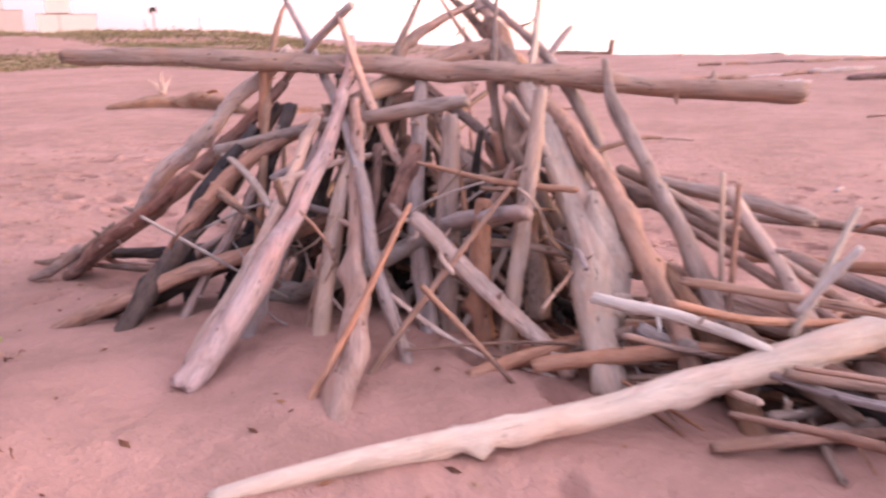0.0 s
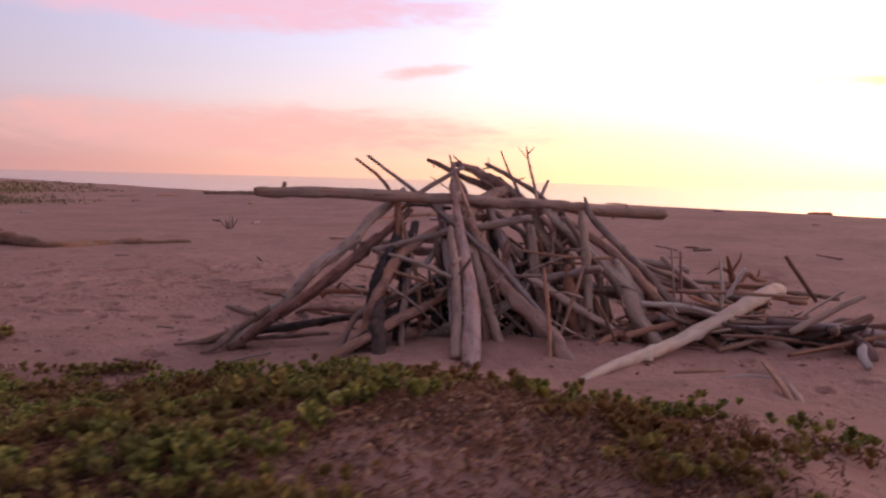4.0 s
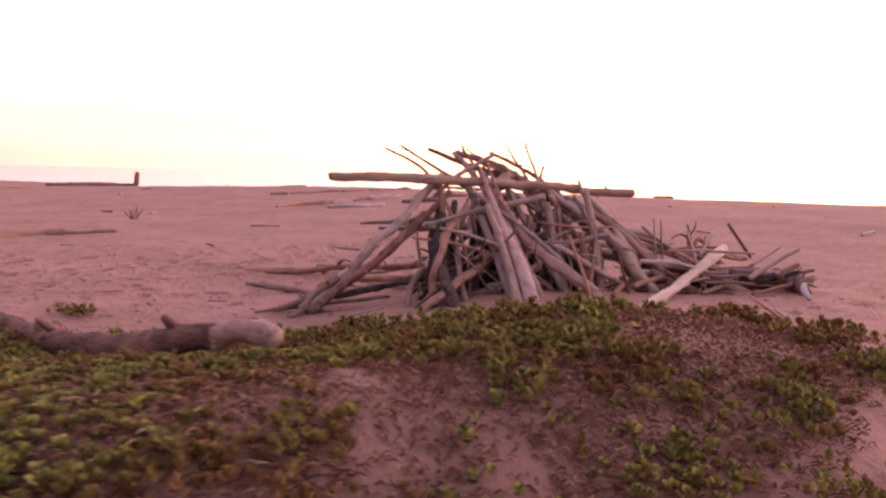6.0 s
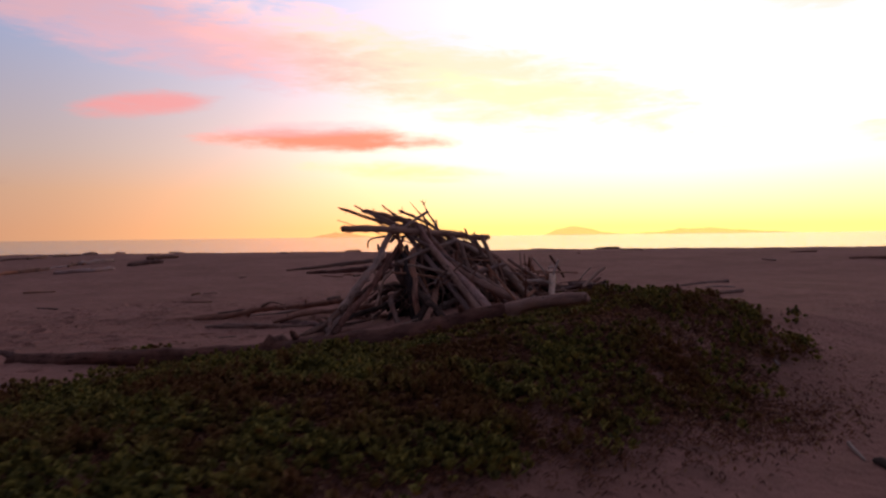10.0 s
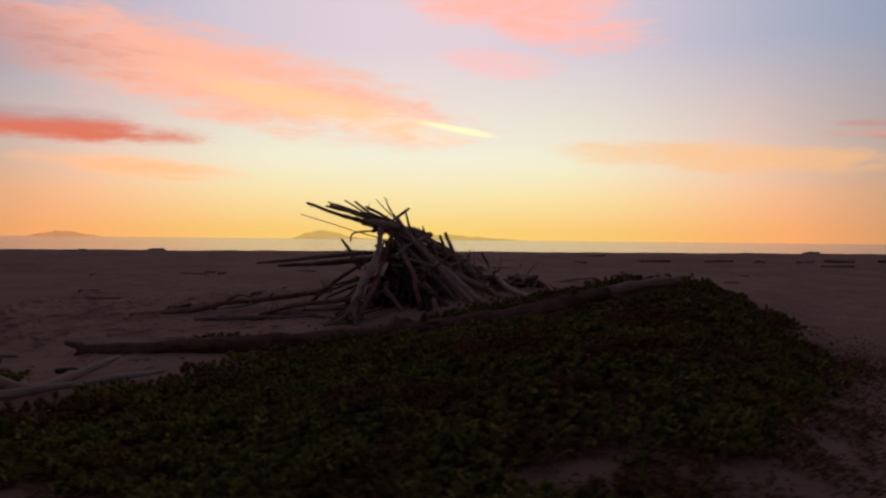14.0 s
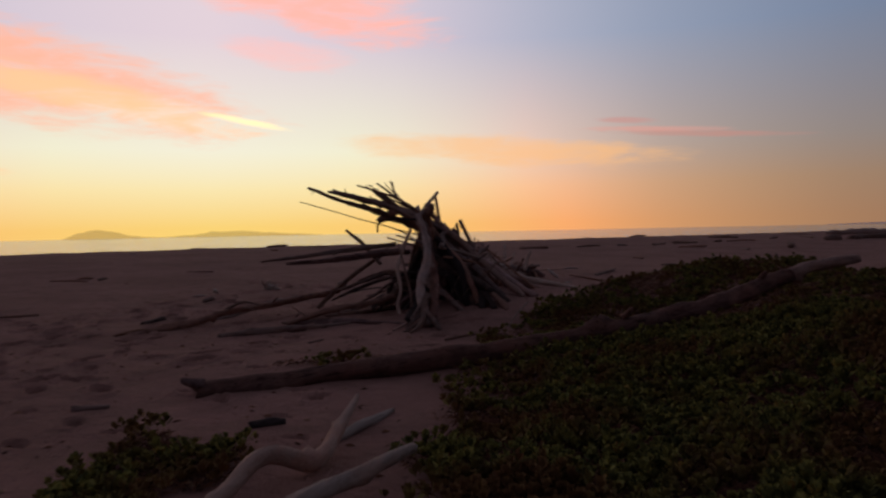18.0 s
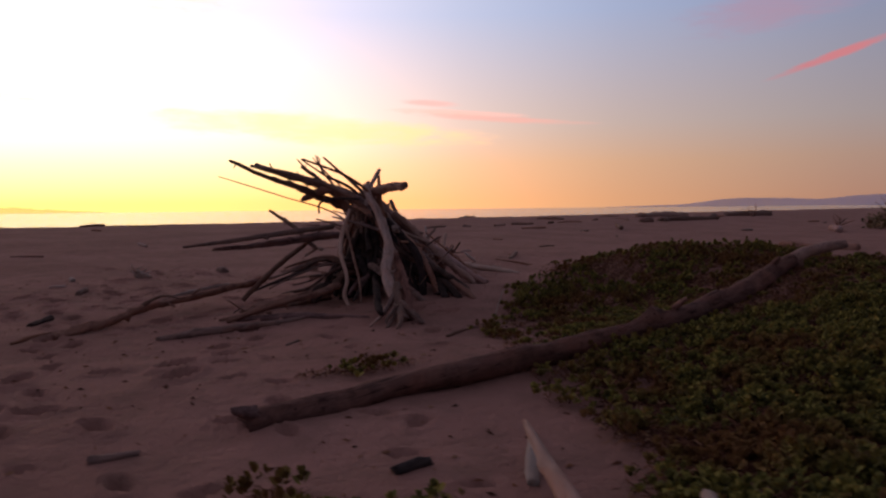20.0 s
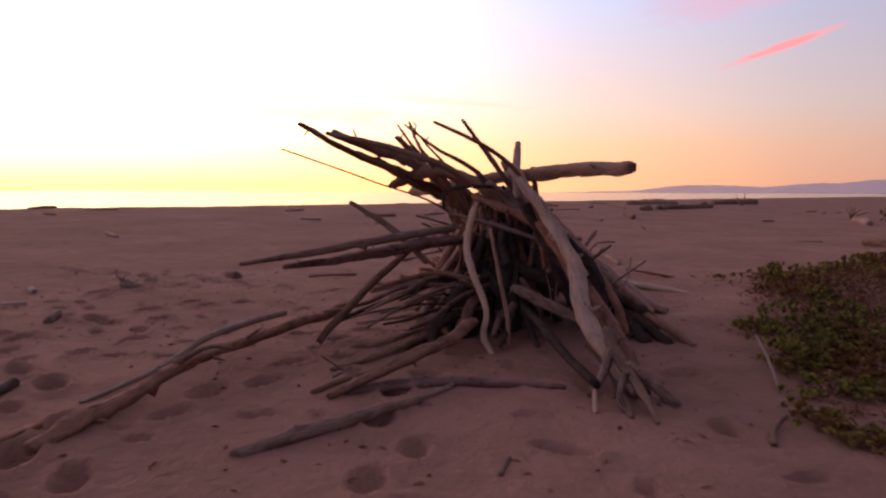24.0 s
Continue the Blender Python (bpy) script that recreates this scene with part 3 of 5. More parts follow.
pole([(0.72, 1.55, 2.21), (0.80, 1.35, 1.98), (0.95, 1.0, 1.6), (1.1, 0.7, 0.9)], [0.008, 0.016, 0.025, 0.03], WOOD_BROWN, "stick")
pole([(0.08, 1.64, 2.14), (0.15, 1.3, 1.9), (0.3, 0.8, 1.6), (0.4, 0.4, 0.8)], [0.012, 0.022, 0.035, 0.04], WOOD_BROWN)
pole([(0.38, 2.20, 1.35), (0.13, 1.77, 1.08), (-0.05, 1.4, 0.75)], [0.03, 0.042, 0.045], WOOD_BROWN)
pole([(-0.54, 1.30, 1.30), (-0.50, 1.28, 1.46), (-0.3, 1.0, 1.52), (0.1, 0.6, 1.5)], [0.014, 0.018, 0.02, 0.022], WOOD_CHAR_SHADE, "stick", "hooked dark branch")
pole([(1.36, 0.34, 1.45), (1.55, 0.35, 1.2), (1.8, 0.4, 0.7), (1.9, 0.4, 0.2)], [0.03, 0.04, 0.045, 0.05])
# north-west face
pole([(-0.80, 0.86, -0.06), (-0.68, 0.93, 0.10), (-0.60, 0.90, 0.35), (-0.40, 1.02, 0.68), (-0.10, 1.02, 0.9), (0.1, 0.9, 1.35)], [0.024, 0.036, 0.030, 0.038, 0.040, 0.034], WOOD_PALE, label="short crooked pale leg")
pole([(-0.72, 0.70, 0.0), (-0.69, 0.71, 0.3), (-0.72, 0.80, 0.72), (-0.74, 0.88, 1.12)], [0.020, 0.027, 0.026, 0.022], WOOD_TAN)
pole([(-2.26, -0.06, -0.04), (-1.40, 0.16, 0.55), (-0.80, 0.32, 1.05), (-0.35, 0.45, 1.5)], [0.06, 0.052, 0.05, 0.04], WOOD_BARK, knots=5, rough=0.16)
pole([(-1.85, 0.14, 0.36), (-2.2, 0.10, 0.16), (-2.55, 0.07, 0.02), (-2.9, 0.12, -0.05)], [0.075, 0.06, 0.035, 0.012], WOOD_BROWN, "root_end", "splayed broken root", rough=0.24, knots=4,
     twigs=[([(-2.05, 0.16, 0.26), (-2.18, 0.30, 0.05), (-2.22, 0.40, -0.05)], [0.045, 0.03, 0.012]), ([(-2.2, 0.1, 0.18), (-2.35, -0.12, 0.0), (-2.5, -0.2, -0.05)], [0.05, 0.04, 0.02]),
            ([(-2.3, 0.14, 0.12), (-2.5, 0.26, 0.0), (-2.66, 0.24, -0.05)], [0.03, 0.02, 0.008])])
pole([(-2.1, -0.02, 0.05), (-1.75, 0.02, 0.34), (-1.2, 0.2, 0.75), (-0.7, 0.42, 1.2)], [0.075, 0.06, 0.055, 0.05], WOOD_BARK, rough=0.2, knots=5)
# arched dark log and the low mound behind the legs
pole([(0.55, 0.85, 1.42), (0.1, 0.62, 1.30), (-0.35, 0.22, 1.06), (-0.65, -0.2, 0.62), (-0.75, -0.45, 0.1)], [0.05, 0.06, 0.07, 0.065, 0.06], WOOD_BROWN, "arched_log", "arched dark log over the opening", rough=0.18, knots=5)
pole([(-1.05, -0.25, 0.0), (-0.95, 0.05, 0.26), (-0.75, 0.35, 0.42), (-0.3, 0.6, 0.5)], [0.045, 0.055, 0.06, 0.05], WOOD_BROWN, "arched_log", rough=0.2, knots=4)
pole([(0.30, -0.45, 1.05), (0.12, -0.18, 0.75), (-0.1, 0.1, 0.4)], [0.02, 0.03, 0.03], WOOD_BROWN, "stick")
pole([(-0.12, -0.48, 0.92), (-0.1, -0.2, 0.7), (0.0, 0.1, 0.4)], [0.015, 0.03, 0.035], WOOD_BROWN, "stick")
pole([(0.01, 1.16, 1.10), (-0.62, 2.1, 0.98), (-1.27, 3.07, 0.86)], [0.060, 0.048, 0.018], WOOD_BROWN, label="long low pole jutting out to the side", knots=4)
pole([(0.4, 1.0, 0.95), (-0.4, 2.0, 0.86), (-1.0, 2.75, 0.80)], [0.070, 0.062, 0.022], WOOD_BARK, label="long dark pole jutting out to the side", knots=4, rough=0.16)
pole([(-0.3, 2.5, 0.0), (0.0, 2.0, 0.5), (0.4, 1.4, 1.0)], [0.05, 0.05, 0.045], WOOD_BROWN)

# the seaward side: a steep thatch of poles, darker wood painting in its shade
rnd = random.Random(19)
for i in range(17):
    u = i / 16 + rnd.uniform(-0.02, 0.02)
    a = radians(-12 + 118 * u)
    k = rnd.uniform(0.6, 1.1)
    base = Vector((0.95 + math.cos(a) * 1.35 * k, 0.72 + math.sin(a) * 0.72 * k, 0))
    base.z = ground(base.x, base.y) - 0.04
    top = Vector((rnd.uniform(0.5, 1.5), rnd.uniform(0.6, 1.0), rnd.uniform(0.9, 1.5)))
    r = rnd.uniform(0.03, 0.08)
    m1 = base.lerp(top, 0.35) + Vector((rnd.uniform(-0.14, 0.14), rnd.uniform(-0.14, 0.14), rnd.uniform(-0.12, 0.05)))
    m2 = base.lerp(top, 0.7) + Vector((rnd.uniform(-0.12, 0.12), rnd.uniform(-0.12, 0.12), rnd.uniform(-0.05, 0.10)))
    pole([base, m1, m2, top], [r, r * 0.95, r * 0.85, r * 0.6], rnd.choice([WOOD_BROWN, WOOD_BROWN, WOOD_CHAR_SHADE, WOOD_GREY]), sides=8, rough=0.16, knots=3)
# a mound of thick crooked wood on the north-west side, dark to paint its shade
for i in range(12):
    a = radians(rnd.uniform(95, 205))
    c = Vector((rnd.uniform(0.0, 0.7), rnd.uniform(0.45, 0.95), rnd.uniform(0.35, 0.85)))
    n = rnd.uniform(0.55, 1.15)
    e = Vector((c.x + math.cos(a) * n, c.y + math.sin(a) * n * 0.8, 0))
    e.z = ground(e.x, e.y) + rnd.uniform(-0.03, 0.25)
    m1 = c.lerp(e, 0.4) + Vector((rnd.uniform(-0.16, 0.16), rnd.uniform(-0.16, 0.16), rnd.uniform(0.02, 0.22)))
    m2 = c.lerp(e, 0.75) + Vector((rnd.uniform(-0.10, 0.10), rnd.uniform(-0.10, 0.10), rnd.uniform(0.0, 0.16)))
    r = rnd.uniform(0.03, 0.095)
    pole([c, m1, m2, e], [r, r, r * 0.9, r * 0.6], rnd.choice([WOOD_BROWN, WOOD_CHAR_SHADE, WOOD_CHAR_SHADE, WOOD_BARK]), sides=9, rough=0.2, knots=4)
# low filler pieces, blackened in colour to stand for the shade inside
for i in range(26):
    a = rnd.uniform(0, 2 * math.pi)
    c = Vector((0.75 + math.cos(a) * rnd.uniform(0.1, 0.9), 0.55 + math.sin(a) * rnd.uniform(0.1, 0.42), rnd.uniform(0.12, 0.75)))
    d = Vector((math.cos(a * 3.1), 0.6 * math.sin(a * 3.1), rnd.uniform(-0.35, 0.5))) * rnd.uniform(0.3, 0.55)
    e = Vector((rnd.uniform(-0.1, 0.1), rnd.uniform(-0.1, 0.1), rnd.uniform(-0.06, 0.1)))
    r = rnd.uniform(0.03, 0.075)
    pole([c - d, c + e, c + d], [r * 0.8, r, r * 0.7], rnd.choice([WOOD_CHAR_SHADE, WOOD_CHAR_SHADE, WOOD_BARK]), sides=9, rough=0.2, knots=3)
# added wall of near-black poles that paints the unlit core of the shelter
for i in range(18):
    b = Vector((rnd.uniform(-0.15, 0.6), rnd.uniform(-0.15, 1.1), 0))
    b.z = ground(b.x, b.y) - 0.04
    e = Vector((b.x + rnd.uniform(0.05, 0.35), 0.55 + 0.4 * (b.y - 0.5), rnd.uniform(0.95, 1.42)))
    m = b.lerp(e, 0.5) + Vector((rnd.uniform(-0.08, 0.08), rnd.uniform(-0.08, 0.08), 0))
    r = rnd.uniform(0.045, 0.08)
    pole([b, m, e], [r, r, r * 0.7], rnd.choice([WOOD_CHAR_SHADE, WOOD_CHAR_SHADE, WOOD_BARK]), sides=9, rough=0.18, knots=3)
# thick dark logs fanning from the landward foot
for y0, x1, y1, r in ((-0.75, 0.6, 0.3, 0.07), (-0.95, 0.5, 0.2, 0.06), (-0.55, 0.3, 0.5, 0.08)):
    pole([(-1.05 + 0.4 * (y0 + 0.75), y0, 0.06), (-0.55, y0 * 0.6, 0.32), (x1 - 0.4, y1 - 0.15, 0.62), (x1, y1, 0.8)], [r * 0.8, r, r, r * 0.8], WOOD_CHAR_SHADE if r > 0.065 else WOOD_BROWN, rough=0.2, knots=4)
# low dark logs along the west foot
pole([(-2.25, 0.35, 0.03), (-1.4, 0.42, 0.16), (-0.5, 0.5, 0.32)], [0.05, 0.055, 0.05], WOOD_CHAR_SHADE)
pole([(-2.75, 0.25, -0.06), (-1.9, 0.12, 0.05), (-1.2, 0.1, 0.12)], [0.022, 0.03, 0.025], WOOD_BROWN, "stick")
pole([(-2.6, 0.45, -0.06), (-2.0, 0.3, 0.02), (-1.5, 0.35, 0.05)], [0.018, 0.025, 0.02], WOOD_GREY, "stick")
pole([(0.95, 1.75, 1.55), (0.75, 1.35, 1.66), (0.5, 0.9, 1.55), (0.2, 0.4, 1.35)], [0.06, 0.09, 0.09, 0.07], WOOD_BROWN, "stump", "dark gnarled stump wedged at the top", rough=0.22, knots=4)

# the dense inside: shorter poles that fill the cone, darkened for the shade within
rnd = random.Random(41)
for i in range(24):
    a = rnd.uniform(0, 2 * math.pi)
    k = rnd.uniform(0.45, 1.0)
    base = Vector((1.05 + math.cos(a) * 0.95 * k, 0.6 + math.sin(a) * 0.8 * k, 0))
    base.z = ground(base.x, base.y) - 0.04
    u = rnd.uniform(-0.1, 1.6)
    top = Vector((u, 0.42 + u * 0.22 + rnd.uniform(-0.2, 0.3), rnd.uniform(0.7, 1.5)))
    r = rnd.uniform(0.022, 0.062)
    mid = base.lerp(top, 0.5) + Vector((rnd.uniform(-0.14, 0.14), rnd.uniform(-0.14, 0.14), rnd.uniform(-0.06, 0.08)))
    pole([base, mid, top], [r, r * 0.95, r * 0.7], rnd.choice([WOOD_GREY, WOOD_BROWN, WOOD_BROWN, WOOD_CHAR_SHADE]), "pole" if r > 0.035 else "stick", sides=8)
for i in range(30):
    a = rnd.uniform(0, math.pi)
    c = Vector((rnd.uniform(-0.2, 1.8), rnd.uniform(0.1, 1.0), rnd.uniform(0.25, 1.1)))
    d = Vector((math.cos(a), math.sin(a), rnd.uniform(-0.4, 0.4))) * rnd.uniform(0.3, 0.75)
    r = rnd.uniform(0.012, 0.035)
    pole([c - d, c + Vector((0, 0, rnd.uniform(-0.05, 0.05))), c + d], [r, r, r * 0.6], rnd.choice([WOOD_RED, WOOD_BROWN, WOOD_GREY]), "stick", sides=7)
for i in range(26):
    c = Vector((rnd.uniform(-0.7, 2.1), rnd.uniform(-0.45, 0.35), rnd.uniform(0.25, 0.85)))
    a, n = rnd.uniform(0, math.pi), rnd.uniform(0.2, 0.6)
    d = Vector((math.cos(a), math.sin(a) * 0.5, rnd.uniform(-0.9, 0.9))).normalized() * n
    e = [Vector((rnd.uniform(-0.05, 0.05), rnd.uniform(-0.05, 0.05), rnd.uniform(-0.05, 0.05))) for _ in range(2)]
    pts = [c - d, c - d * 0.3 + e[0], c + d * 0.35 + e[1], c + d]
    for p in pts:
        p.z = max(p.z, ground(p.x, p.y) + 0.02)
    r = rnd.uniform(0.007, 0.020)
    pole(pts, [r, r, r * 0.8, r * 0.45], rnd.choice([WOOD_RED, WOOD_BROWN, WOOD_TAN, WOOD_GREY]), "stick", sides=7, rough=0.16,
         twigs=[([pts[2], pts[2] + d.orthogonal().normalized() * 0.12 + d * 0.25], [r * 0.7, r * 0.3])] if i % 2 else ())
# low sticks fanning out of the seaward side
for i in range(13):
    a = radians(rnd.uniform(55, 165))
    c = Vector((rnd.uniform(-0.5, 0.9), rnd.uniform(0.8, 1.2), rnd.uniform(0.15, 0.6)))
    n = rnd.uniform(0.7, 1.6)
    e = c + Vector((math.cos(a) * n, math.sin(a) * n, 0))
    e.z = max(ground(e.x, e.y) + 0.02, c.z - rnd.uniform(0.1, 0.5))
    r = rnd.uniform(0.012, 0.04)
    pole([c, c.lerp(e, 0.35) + Vector((rnd.uniform(-0.1, 0.1), rnd.uniform(-0.1, 0.1), rnd.uniform(0.0, 0.12))), c.lerp(e, 0.7) + Vector((rnd.uniform(-0.1, 0.1), rnd.uniform(-0.1, 0.1), rnd.uniform(-0.02, 0.08))), e], [r, r, r * 0.9, r * 0.5], rnd.choice([WOOD_BROWN, WOOD_BARK, WOOD_BARK, WOOD_CHAR_SHADE]), "stick", sides=7)


# ---- loose driftwood ----
def drift(name, pts, radii, mat, label, category="driftwood", group="", lift=0.5, **more):
    """A loose piece lying on the sand; points without a height rest on the ground."""
    seed_count[0] += 1
    full = []
    for p, r in zip(pts, radii):
        full.append(p if len(p) == 3 else (p[0], p[1], ground(*p) + r * lift))
    return tagged(limb(name, full, radii, mat, seed=seed_count[0], **more), label, category, group)


drift("bleached_log", [(1.16, -1.92, 0.20), (1.7, -1.38, 0.27), (2.23, -0.90, 0.31), (2.7, -0.50, 0.42), (3.15, -0.14, 0.55), (3.57, 0.22, 0.66), (3.85, 0.50, 0.68), (4.06, 0.79, 0.60)],
      [0.040, 0.048, 0.060, 0.068, 0.074, 0.078, 0.072, 0.045], WOOD_PALE, "long curved bleached white log propped on the driftwood pile", "log", sides=18, rough=0.07, knots=8,
      twigs=[([(3.3, -0.02, 0.56), (3.34, -0.12, 0.44)], [0.025, 0.008]), ([(3.6, 0.25, 0.62), (3.62, 0.13, 0.50)], [0.02, 0.006])])
trunk = drift("fallen_trunk", [(-6.60, 1.05, -0.07), (-5.97, 0.20, -0.05), (-5.36, -0.80, 0.03), (-4.87, -1.70, 0.11), (-4.43, -2.60, 0.23), (-3.84, -3.40, 0.37), (-3.26, -4.20, 0.60), (-2.95, -4.58, 0.71)],
              [0.094, 0.104, 0.108, 0.106, 0.104, 0.098, 0.090, 0.080], WOOD_BARK, "long brown weathered trunk lying along the dune edge", "log", sides=20, rough=0.095, knots=6)
bm = bmesh.new()
inv = trunk.matrix_basis.inverted()
sweep(bm, [inv @ Vector(p) for p in ((-3.04, -4.46, 0.675), (-2.84, -4.80, 0.765), (-2.70, -5.12, 0.835), (-2.63, -5.40, 0.87))], [0.072, 0.072, 0.068, 0.054], 16, 31, 0.12, 3)
link("broken_end", bm, WOOD_PINK, trunk, "pale splintered end of the trunk")
for k, (p, q) in enumerate((((-4.42, -2.62, 0.36), (-4.54, -2.70, 0.47)), ((-3.27, -4.17, 0.66), (-3.35, -4.22, 0.76)), ((-6.55, 1.0, -0.02), (-6.72, 1.12, 0.06)))):
    bm = bmesh.new()
    sweep(bm, [inv @ Vector(p), inv @ Vector(q)], [0.05, 0.02], 8, 60 + k, 0.2, 0)
    link("branch_stub", bm, WOOD_BARK, trunk)
fork = drift("forked_branch", [(-9.3, -0.58, -0.04), (-9.0, -0.58, 0.0), (-8.6, -0.60, 0.07), (-8.35, -0.78, -0.02), (-7.85, -0.75, 0.03), (-7.35, -0.70, 0.13)], [0.04, 0.045, 0.05, 0.055, 0.042, 0.018], WOOD_PALE,
      "crooked pale forked branch half buried in sand", "branch", knots=4)
bm = bmesh.new()
inv = fork.matrix_basis.inverted()
sweep(bm, [inv @ Vector(p) for p in ((-9.2, -1.0, 0.03), (-8.8, -1.2, 0.06), (-8.3, -1.36, 0.06))], [0.045, 0.05, 0.03], 10, 77, 0.14, 2)
link("side_branch", bm, WOOD_PALE, fork)
drift("long_branch", [(-2.98, 4.04), (-2.5, 3.90), (-1.6, 3.54, 0.06), (-0.8, 3.14, 0.11), (0.10, 2.24, 0.28)], [0.040, 0.056, 0.054, 0.06, 0.05], WOOD_BROWN, "long brown branch resting on the sand and the pile", "branch", knots=7, rough=0.16,
      twigs=[([(-1.6, 3.54, 0.1), (-1.5, 3.3, 0.22), (-1.3, 3.1, 0.16)], [0.03, 0.02, 0.01]), ([(-0.8, 3.14, 0.12), (-0.9, 2.95, 0.26)], [0.02, 0.008])])
drift("tip_stick", [(-3.22, 4.37), (-2.85, 4.28), (-2.46, 4.17)], [0.022, 0.03, 0.02], WOOD_RED, "short reddish stick end beside a long branch", "stick")
drift("split_branch", [(-1.90, 4.13), (-1.0, 3.84), (-0.2, 3.50, 0.07), (0.55, 2.9, 0.15)], [0.016, 0.026, 0.036, 0.034], WOOD_TAN, "narrow tan split branch on the sand", "branch", knots=3)
drift("straight_branch", [(-3.10, 2.82), (-2.5, 2.08), (-1.8, 1.36)], [0.045, 0.05, 0.022], WOOD_BROWN, "straight brown branch lying on trodden sand", "branch", lift=0.6, knots=4)
drift("thick_stick", [(-1.88, 2.22), (-1.75, 1.75), (-1.75, 1.35), (-1.85, 0.90), (-2.0, 0.5)], [0.042, 0.05, 0.046, 0.034, 0.02], WOOD_BARK, "thick dark stick lying on trodden sand", "branch", lift=0.6, knots=4)
drift("crooked_branch", [(-2.0, 2.32), (-1.7, 1.8, 0.10), (-1.2, 1.35, 0.16), (-0.6, 1.0, 0.22)], [0.026, 0.042, 0.045, 0.05], WOOD_BROWN, "crooked brown branch resting against the shelter foot", "branch", knots=5, rough=0.16)
drift("bent_branch", [(-1.22, 2.33), (-0.7, 1.95), (-0.2, 1.6), (0.3, 1.25)], [0.025, 0.04, 0.045, 0.04], WOOD_BROWN, "bent brown branch on the sand", "branch")
drift("twiggy_branch", [(-1.85, 2.45), (-1.5, 2.2), (-1.2, 1.9)], [0.02, 0.03, 0.03], WOOD_BROWN, "small twiggy branch on the sand", "branch",
      twigs=[([(-1.7, 2.3, 0.0), (-1.8, 2.15, 0.1)], [0.012, 0.005]), ([(-1.5, 2.2, 0.0), (-1.6, 2.4, 0.16)], [0.012, 0.005])])
drift("log_end", [(2.89, -0.60, 0.13), (2.68, -0.2, 0.33), (2.25, 0.2, 0.62)], [0.05, 0.06, 0.05], WOOD_RED, "reddish log end sticking out under the bleached log", "log", "heap beside the shelter", knots=3)
for pts in ([(2.82, -0.50, 0.2), (2.91, -0.44, 0.25), (3.0, -0.42, 0.30)], [(2.92, -0.40, 0.2), (2.95, -0.44, 0.34)], [(3.02, -0.50, 0.20), (2.96, -0.42, 0.27), (2.93, -0.38, 0.33)]):
    drift("broken_twig", pts, [0.009, 0.012, 0.006][:len(pts)], WOOD_PALE, "broken pale twig on the sand under the bleached log", "twig", "twigs under the bleached log", sides=7, knots=0)
drift("standing_stick", [(2.67, -2.50, 0.20), (2.71, -2.10, 0.29), (2.75, -1.68, 0.36)], [0.030, 0.026, 0.010], WOOD_RED, "reddish broken stick sticking out of the sand", "stick")
drift("standing_stick", [(2.73, -2.52, 0.20), (2.75, -2.32, 0.25), (2.77, -2.12, 0.29)], [0.024, 0.024, 0.014], WOOD_TAN, "short broken tan stick beside a longer one in the sand", "stick")
drift("flat_stick", [(2.02, -1.64), (2.27, -1.56), (2.52, -1.46)], [0.016, 0.022, 0.016], WOOD_RED, "thin reddish stick lying on sand", "stick")
drift("thin_stick", [(2.38, -1.78), (2.66, -1.62), (2.96, -1.70)], [0.008, 0.012, 0.008], WOOD_PALE, "thin pale stick lying on sand", "stick")
drift("curved_stick", [(-3.3, -0.45), (-3.05, -0.58), (-2.75, -0.85)], [0.02, 0.025, 0.015], WOOD_BROWN, "curved brown stick lying on sand", "stick")
drift("white_cane", [(-2.25, -1.10), (-1.9, -1.20, 0.12), (-1.5, -1.31, 0.24)], [0.008, 0.012, 0.008], WOOD_PALE, "thin white cane beside the dune plants", "stick")
drift("dark_stick", [(-7.15, 1.85), (-7.0, 1.6)], [0.03, 0.025], WOOD_BROWN, "short dark stick on sand", "stick")
drift("dark_chunk", [(-7.55, 0.05), (-7.4, -0.15)], [0.04, 0.03], WOOD_CHAR_SHADE, "short dark piece of driftwood on sand", "stick")
drift("pale_stick", [(-7.75, -0.68), (-7.3, -0.76), (-6.9, -0.82)], [0.03, 0.04, 0.02], WOOD_PALE, "pale stick lying by the trunk", "stick")

# the tangle east of the shelter
rnd = random.Random(77)
for i in range(105):
    a = radians(rnd.gauss(15, 45))
    c = Vector((rnd.uniform(1.9, 4.3), rnd.uniform(-0.35, 1.35), 0))
    n = rnd.uniform(0.2, 0.95)
    r = 0.008 + 0.042 * rnd.random() ** 1.8
    h = rnd.uniform(0.02, 0.42) * (1 - 0.2 * abs(c.x - 3.0))
    pts = []
    for u in (-1, 0, 1):
        x, y = c.x + math.cos(a) * n * u, c.y + math.sin(a) * n * u
        pts.append((x, y, ground(x, y) + r * 0.6 + h * (0.6 + 0.4 * u * rnd.choice((-1, 1)))))
    drift("loose_stick" if r < 0.03 else "loose_log", pts, [r, r, r * 0.7], rnd.choice([WOOD_GREY, WOOD_BROWN, WOOD_BROWN, WOOD_RED, WOOD_RED, WOOD_TAN]),
          "thin driftwood stick in the heap beside the shelter" if r < 0.03 else "grey driftwood log in the heap beside the shelter", "driftwood", "heap beside the shelter", sides=8)
